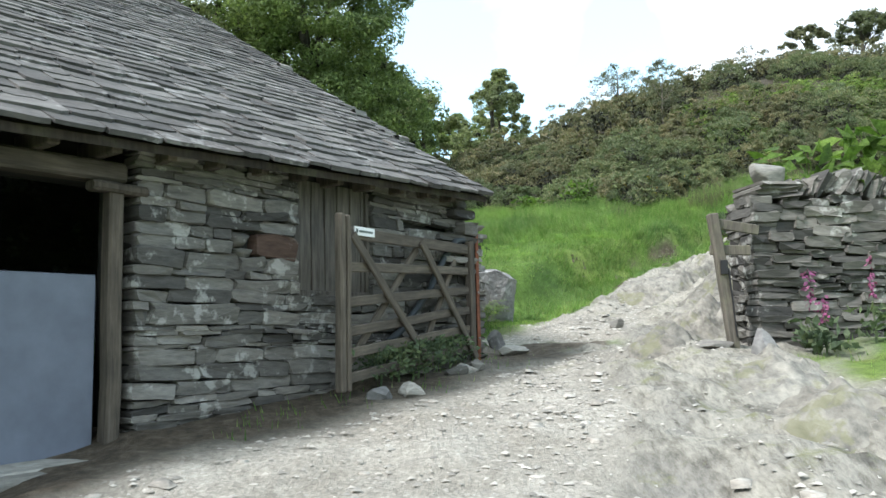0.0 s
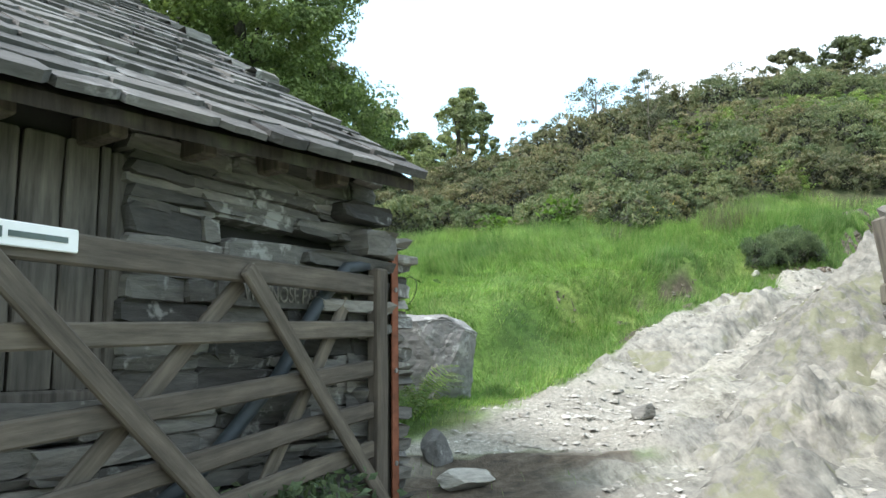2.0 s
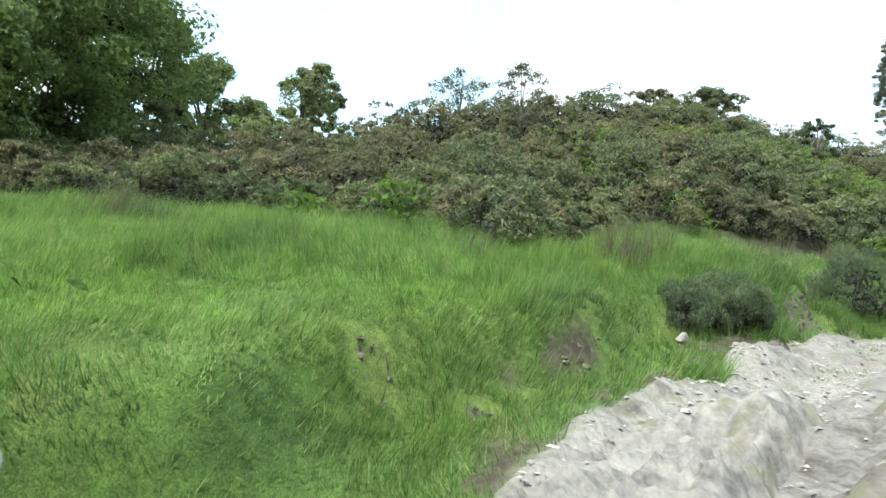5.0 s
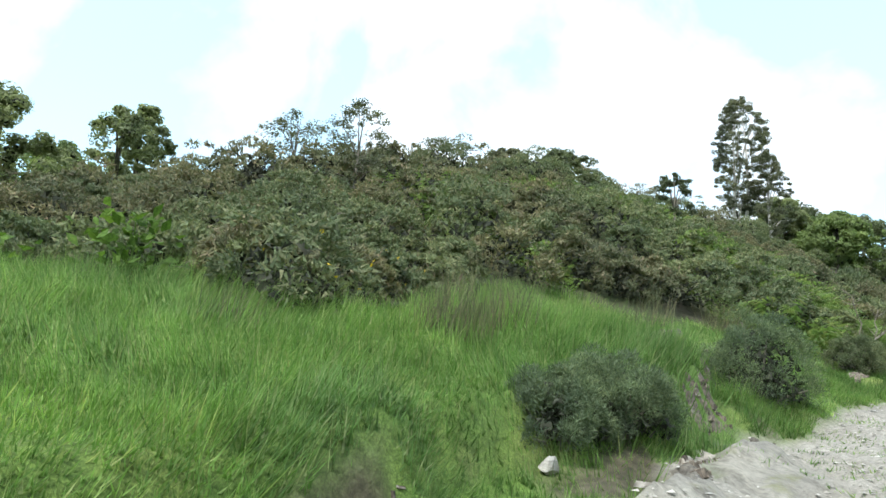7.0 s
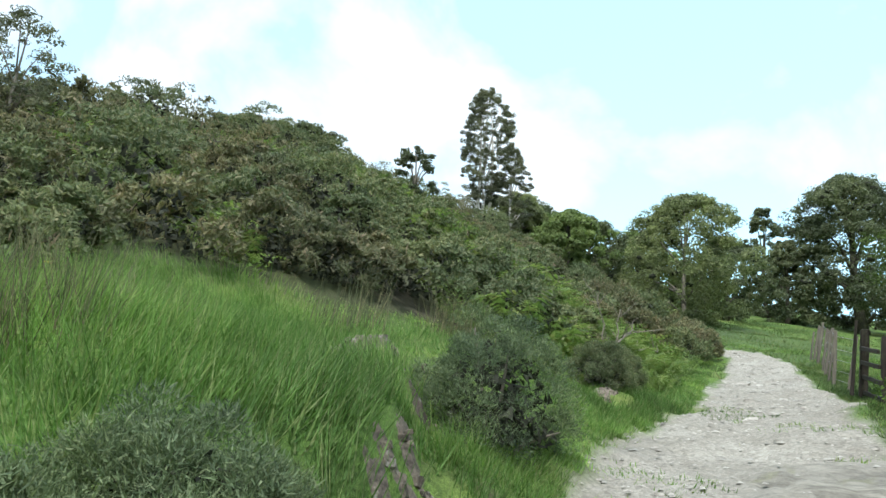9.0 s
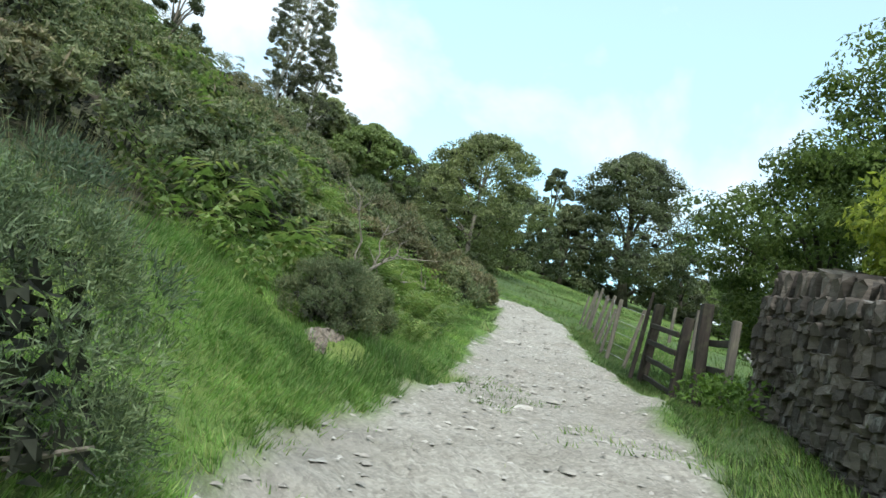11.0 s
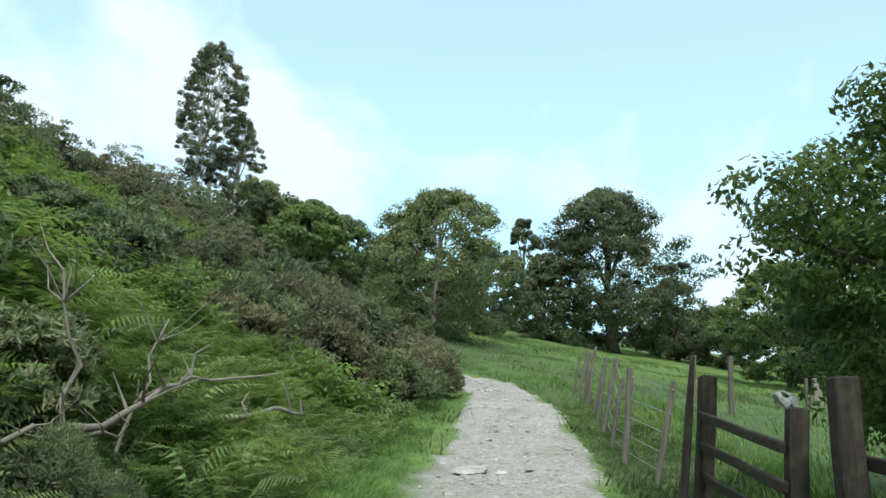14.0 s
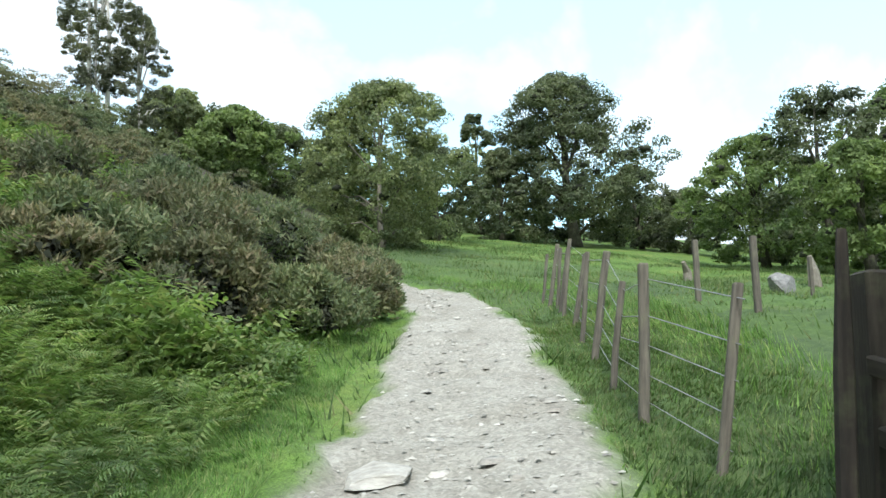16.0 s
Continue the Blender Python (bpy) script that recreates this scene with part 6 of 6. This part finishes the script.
for k, (x, y, long, deep, high, turn, steep) in enumerate([(3.8, 12.72, 3.2, 1.15, 0.24, 44, 0.22), (4.0, 11.0, 2.6, 1.9, 0.2, 50, 0.4), (5.1, 12.1, 2.4, 1.8, 0.22, 42, 0.4), (3.0, 9.5, 2.0, 1.5, 0.2, 58, 0.4), (6.6, 13.4, 2.6, 1.6, 0.24, 38, 0.4),
                                                            (2.85, 6.45, 1.7, 1.1, 0.09, 70, 0.4), (2.3, 8.1, 1.7, 1.0, 0.14, 65, 0.4), (3.6, 8.6, 1.4, 1.0, 0.16, 60, 0.4), (2.6, 4.9, 1.6, 1.0, 0.06, 80, 0.4)]):
    whaleback("smooth ribbed hump of bare pale rock in the track", x, y, long, deep, high, turn, 140 + k, steep)
boulder("grey boulder in the sloping field", 38.3, 20.9, (0.85, 0.6, 0.5), 70, 0)

# stones strewn over the track
r = np.random.default_rng(9)
def strewn(count, low, high, power, corners, sides, share):
    """Angular chips lying on the track."""
    x, y = r.uniform(-3, 33, count), r.uniform(2, 32, count)
    _, path, rock = terrain(x, y)
    trough = np.exp(-((beside(x, y)[0] + 0.05) / 0.4) ** 2)
    keep = (path > 0.5) & (r.uniform(size=count) < share * (1 - 0.8 * rock + 0.6 * trough) * np.where(x > 7, 0.3, 1) * (0.4 + 0.6 * ease(-0.3, 0.4, fractal(x, y, 0.9, 2, 95))))
    x, y = x[keep], y[keep]
    n = len(x)
    s = low + (high - low) * r.uniform(size=n) ** power
    a = r.uniform(0, 2 * math.pi, n)
    local = corners[None] * (1 + r.uniform(-0.4, 0.4, (n, len(corners), 3))) * np.array([1.4, 1.0, 0.42])
    rot = np.stack([local[..., 0] * np.cos(a)[:, None] - local[..., 1] * np.sin(a)[:, None], local[..., 0] * np.sin(a)[:, None] + local[..., 1] * np.cos(a)[:, None], local[..., 2]], -1)
    v = (rot * s[:, None, None] + np.stack([x, y, terrain(x, y)[0] + s * 0.1], 1)[:, None]).reshape(-1, 3)
    return v, (np.arange(n)[:, None, None] * len(corners) + sides[None]).reshape(-1, 3)


shard = np.array([(0.1, 0, 0.6), (0.6, -0.2, -0.2), (-0.3, 0.55, -0.2), (-0.4, -0.5, -0.1)])
shard_sides = np.array([(0, 1, 2), (0, 2, 3), (0, 3, 1)])
lump = np.array([(-0.5, -0.4, -0.4), (0.5, -0.5, -0.4), (0.45, 0.45, -0.4), (-0.45, 0.5, -0.4), (-0.4, -0.3, 0.4), (0.38, -0.35, 0.45), (0.3, 0.35, 0.35), (-0.35, 0.3, 0.45)])
lump_sides = np.array([(4, 5, 6), (4, 6, 7), (0, 1, 5), (0, 5, 4), (1, 2, 6), (1, 6, 5), (2, 3, 7), (2, 7, 6), (3, 0, 4), (3, 4, 7)])
v, f = strewn(520000, 0.012, 0.05, 2.2, shard, shard_sides, 0.8)
v2, f2 = strewn(30000, 0.04, 0.11, 3.0, lump, lump_sides, 0.3)
v, f = np.concatenate([v, v2]), np.concatenate([f, f2 + len(v)])
tagged(new("track_stones", mesh_of("track_stones", v, f, TRACK_STONE)), "pale broken slate chips strewn over the track", "stones", kind="stuff")

# ---- lane gate, fence and field ----
def post(parent, name, x, y, tall, wide, lean_x, lean_y, wood, pointed=False, sides=False):
    z = ground_at(x, y)
    shape = block(-wide / 2, wide / 2, -wide / 2, wide / 2, -0.3, tall, 0.012, 0.003, rng)
    if pointed:
        v, f = shape
        shape = ([(p[0] * (0.3 if p[2] > tall - 0.02 else 1), p[1] * (0.6 if p[2] > tall - 0.02 else 1), p[2] + (0.12 if p[2] > tall - 0.02 else 0)) for p in v], f)
    return shape, pose(x, y, z, lean_y, lean_x, 28)


def stand_post(label, x, y, tall, wide, lean_x=0.0, lean_y=8.0, wood=POST_WOOD, pointed=False, name="fence_post", group="fence posts along the lane"):
    shape, m = post(None, name, x, y, tall, wide, lean_x, lean_y, wood, pointed)
    ob = part(name, shape, wood)
    ob.matrix_world = m
    return tagged(ob, label, "post", group)


gx0, gy0 = 19.38, 19.27
g2x, g2y = 19.55, 18.35
stand_post("tall pointed weathered gate post beside the lane", gx0 - 0.05, gy0 + 0.07, 1.2, 0.06, 0, 7, DARK_WOOD, True, "gate_post", "gate posts by the lane")
stand_post("thick dark square gate post beside the lane", gx0 + 0.08, gy0 - 0.05, 1.17, 0.13, 0, 6, DARK_WOOD, False, "gate_post", "gate posts by the lane")
stand_post("dark leaning gate post", 17.85, 18.35, 1.0, 0.11, 0, 5, DARK_WOOD, False, "gate_post", "gate posts by the lane")
stand_post("tall dark gate post by the lane wall", 17.49, 18.01, 1.22, 0.13, 0, 1, DARK_WOOD, False, "gate_post", "gate posts by the lane")
stand_post("pale square post against the wall's end", 16.7, 17.55, 0.98, 0.085, 0, 3, POST_WOOD, False, "gate_post", "gate posts by the lane")
lane_gate = thing("lane_gate", "dark wooden bar gate hung between posts beside the lane", "gate", pose(gx0, gy0, ground_at(gx0, gy0)))


def bar(parent, p0, p1, wide, thick, wood, name="rail"):
    p0, p1 = Vector(p0), Vector(p1)
    d = p1 - p0
    m = Matrix.Translation((p0 + p1) / 2) @ d.to_track_quat("X", "Z").to_matrix().to_4x4()
    ob = part(name, block(-d.length / 2, d.length / 2, -thick / 2, thick / 2, -wide / 2, wide / 2, 0.008, 0.003, rng), wood)
    ob.parent, ob.matrix_world = parent, m
    return ob


bz, ez = ground_at(gx0, gy0), ground_at(17.75, 18.32)
for k, (h0, h1) in enumerate([(0.84, 0.82), (0.6, 0.6), (0.36, 0.36), (0.1, 0.12)]):
    bar(lane_gate, (gx0 + 0.02, gy0 - 0.1, bz + h0), (17.8, 18.36, ez + h1), 0.07, 0.035, DARK_RAIL)
side_gate = thing("lane_gate", "short run of dark rails closing the gap to the wall", "fence", pose(17.7, 18.0, ez))
for h in (0.75, 0.45, 0.2):
    bar(side_gate, (17.7, 18.0, ez + h), (16.75, 17.55, ground_at(16.75, 17.55) + h), 0.075, 0.035, DARK_RAIL)

fence = [(20.85, 19.95), (21.9, 20.62), (23.0, 21.15), (24.0, 21.6), (25.0, 22.05), (26.0, 22.45), (27.0, 22.95), (27.6, 23.2), (28.3, 23.5), (29.0, 23.9), (30.0, 24.4)]
tops = []
for k, (x, y) in enumerate(fence):
    lean = (12, 6, 11, 12, 9, 14, 10, 12, 8, 12, 10)[k]
    t = 1.05 + 0.1 * math.sin(k * 2.3)
    stand_post("thin weathered fence post leaning downhill", x, y, t, 0.055 + 0.015 * (k % 2), 0, lean)
    tops.append((x + 0.0, y - math.sin(radians(lean)) * t * 0.9, ground_at(x, y) + t * 0.93))
wires = thing("wire_fence", "slack rusty stock wire along the fence posts", "wire", pose(fence[0][0], fence[0][1], ground_at(*fence[0])))
for h in (0.95, 0.7, 0.5, 0.3, 0.12):
    pts = []
    for (x, y), (tx, ty, tz) in zip(fence, tops):
        z = ground_at(x, y)
        pts.append((x + (tx - x) * h, y + (ty - y) * h - 0.04, z + (tz - z) * h))
    ob = part("wire", tube(pts, [0.004] * len(pts), 4), WIRE)
    ob.parent, ob.matrix_world = wires, Matrix()
for k, (x, y) in enumerate([(28.4, 21.3), (26.7, 20.3), (36, 20.1)]):
    stand_post("thin fence post in the sloping field", x, y, 0.95, 0.08, 0, 3, group="fence posts in the field")
for k, (x, y, h) in enumerate([(40.0, 20.2, 0.85), (45.5, 24.6, 0.7)]):
    z = ground_at(x, y)
    stump = tagged(part("tree_stump", tube([(0, 0, -0.2), (0.05, 0, h * 0.5), (0.25 * (-1) ** k, 0.05, h)], [0.2, 0.15, 0.07], 7), DEAD_WOOD), "bleached broken tree stump in the field", "stump")
    stump.matrix_world = pose(x, y, z)

# fallen dead branches on the bracken bank
def branch(label, pts, radius, seed, twigs=7):
    q = np.random.default_rng(seed)
    pts = [Vector((x, y, ground_at(x, y) + h)) for x, y, h in pts]
    top = thing("dead_branch", label, "branch", Matrix.Translation(pts[0]))
    base = pts[0].copy()
    pts = [p - base for p in pts]
    fine = []
    for a, b in zip(pts[:-1], pts[1:]):
        fine += [a.lerp(b, t) + Vector(q.normal(0, 0.02, 3)) for t in (0, 0.33, 0.66)]
    fine.append(pts[-1])
    part("stem", tube(fine, [radius * (1 - 0.7 * k / len(fine)) for k in range(len(fine))], 6), DEAD_WOOD, top, smooth=True)
    for k in range(twigs):
        p = fine[q.integers(2, len(fine))]
        e = p + Vector((q.normal(0, 0.2), q.normal(0, 0.2), q.uniform(0.05, 0.35)))
        part("twig", tube([p, p.lerp(e, 0.5) + Vector(q.normal(0, 0.04, 3)), e], [radius * 0.4, radius * 0.25, radius * 0.1], 5), DEAD_WOOD, top)


branch("bare grey dead log lying along the bracken bank", [(16.75, 22.05, 0.32), (17.2, 22.1, 0.36), (17.7, 22.2, 0.42), (18.15, 22.28, 0.4)], 0.032, 1, 3)
branch("bare grey dead branch lying over the bracken", [(15.3, 21.4, 0.45), (15.6, 21.42, 0.52), (16.0, 21.5, 0.7), (16.4, 21.55, 0.74)], 0.026, 2)
branch("thin bare dead sapling leaning from the bracken", [(15.42, 21.5, 0.3), (15.4, 21.52, 0.8), (15.3, 21.55, 1.25)], 0.016, 3)
branch("thin bare dead sapling leaning from the bracken", [(15.8, 21.6, 0.3), (16.0, 21.65, 0.75), (16.15, 21.7, 1.1)], 0.014, 5)
branch("bare grey dead branch lying over the bracken", [(14.8, 21.4, 0.3), (15.2, 21.45, 0.42), (15.7, 21.45, 0.45)], 0.022, 4)

# broad-leaved plants: docks in the meadow, nettles by the barn, foxgloves and butterbur by the wall
def leafy_plant(name, label, x, y, tall, wide, mat, seed, leaf=0.16, count=40, z=None):
    q = np.random.default_rng(seed)
    zz = ground_at(x, y) if z is None else z
    top = thing(name, label, "plant", Matrix.Translation((x, y, zz)))
    p = np.stack([q.normal(0, wide / 3, count), q.normal(0, wide / 3, count), tall * q.uniform(0.15, 1, count) ** 0.8], 1)
    ways = np.stack([p[:, 0], p[:, 1], q.uniform(-0.15, 0.25, count)], 1) + q.normal(0, 0.15, (count, 3))
    part("leaf_mass", leaves(p, ways, leaf * q.uniform(0.6, 1.3, count), q, 0.5), mat, top)
    top.children[-1]["kind"] = "stuff"
    part("stalk", tube([(0, 0, -0.05), (0.02, 0.01, tall * 0.5), (0.0, 0.03, tall)], [0.012, 0.01, 0.005], 5), mat, top)
    return top


leafy_plant("dock_plant", "bright green leafy dock in the meadow", 3.17, 19.3, 0.7, 0.6, FRESH_LEAF, 1, 0.14, 130)
leafy_plant("dock_plant", "bright green leafy dock in the meadow", 1.9, 19.6, 0.55, 0.6, FRESH_LEAF, 2, 0.14, 110)
leafy_plant("dock_plant", "bright green leafy dock in the meadow", -0.3, 13.2, 0.65, 0.8, FRESH_LEAF, 3, 0.11, 190)
for k, (x, y) in enumerate([(-0.55, 6.45), (-0.42, 6.75), (-0.26, 7.05), (-0.1, 7.35), (0.02, 7.6), (-0.3, 6.9)]):
    leafy_plant("nettle_clump", "dark green nettles growing through the gate's foot", x, y, 0.36, 0.42, BROOM, 10 + k, 0.065, 230)
for k, (x, y) in enumerate([(0.3, 10.2), (0.05, 9.7), (0.45, 10.6)]):
    q = np.random.default_rng(60 + k)
    fx, fy = np.full(14, x) + q.normal(0, 0.05, 14), np.full(14, y) + q.normal(0, 0.05, 14)
    v, f = fern_fronds(q, fx, fy, q.uniform(0.3, 0.5, 14), pairs=24)
    tagged(new("fern", mesh_of("fern", v, f, BRACKEN)), "green fern growing beside the boulder", "fern")
for k, (x, y, h) in enumerate([(3.5, 7.2, 0.8), (4.12, 7.25, 0.85), (3.6, 7.15, 0.55)]):
    fox = leafy_plant("foxglove", "pink foxglove in flower at the wall's foot", x, y, h * 0.42, 0.3, BROOM, 30 + k, 0.13, 46)
    q = np.random.default_rng(70 + k)
    p = np.stack([q.normal(0, 0.03, 40), q.normal(0, 0.03, 40), h * q.uniform(0.5, 1.0, 40)], 1)
    part("flower_spike", leaves(p, np.stack([p[:, 0], p[:, 1], np.full(40, -0.03)], 1), q.uniform(0.035, 0.06, 40), q, 0.7), FLOWER, fox, "pink bell flowers")
for k, (x, y) in enumerate([(4.0, 8.15), (4.5, 8.2), (5.0, 8.25), (5.5, 8.3), (4.2, 8.5), (4.8, 8.5)]):
    leafy_plant("butterbur", "bright broad-leaved plant behind the wall", x, y, 2.05, 0.7, FRESH_LEAF, 80 + k, 0.3, 46)
for k, (x, y) in enumerate([(17.0, 17.75), (16.6, 17.6), (16.1, 17.5), (15.3, 17.15)]):
    leafy_plant("verge_weeds", "rank green weeds at the wall's foot", x, y, 0.4, 0.45, FRESH_LEAF, 90 + k, 0.07, 150)

loop = thing("wire_loop", "thin dark wire looped from the broken wall's end", "wire", Matrix.Translation((0.38, 8.5, 2.2)))
pts = [(0.0, 0.0, 0.15), (0.04, 0.01, 0.17), (0.075, 0.01, 0.15), (0.08, 0.01, 0.1), (0.06, 0.01, 0.04), (0.03, 0.0, 0.0)]
part("wire", tube([pts[0], *pts[1:]], [0.0025] * 6, 5), BLACK_METAL, loop)
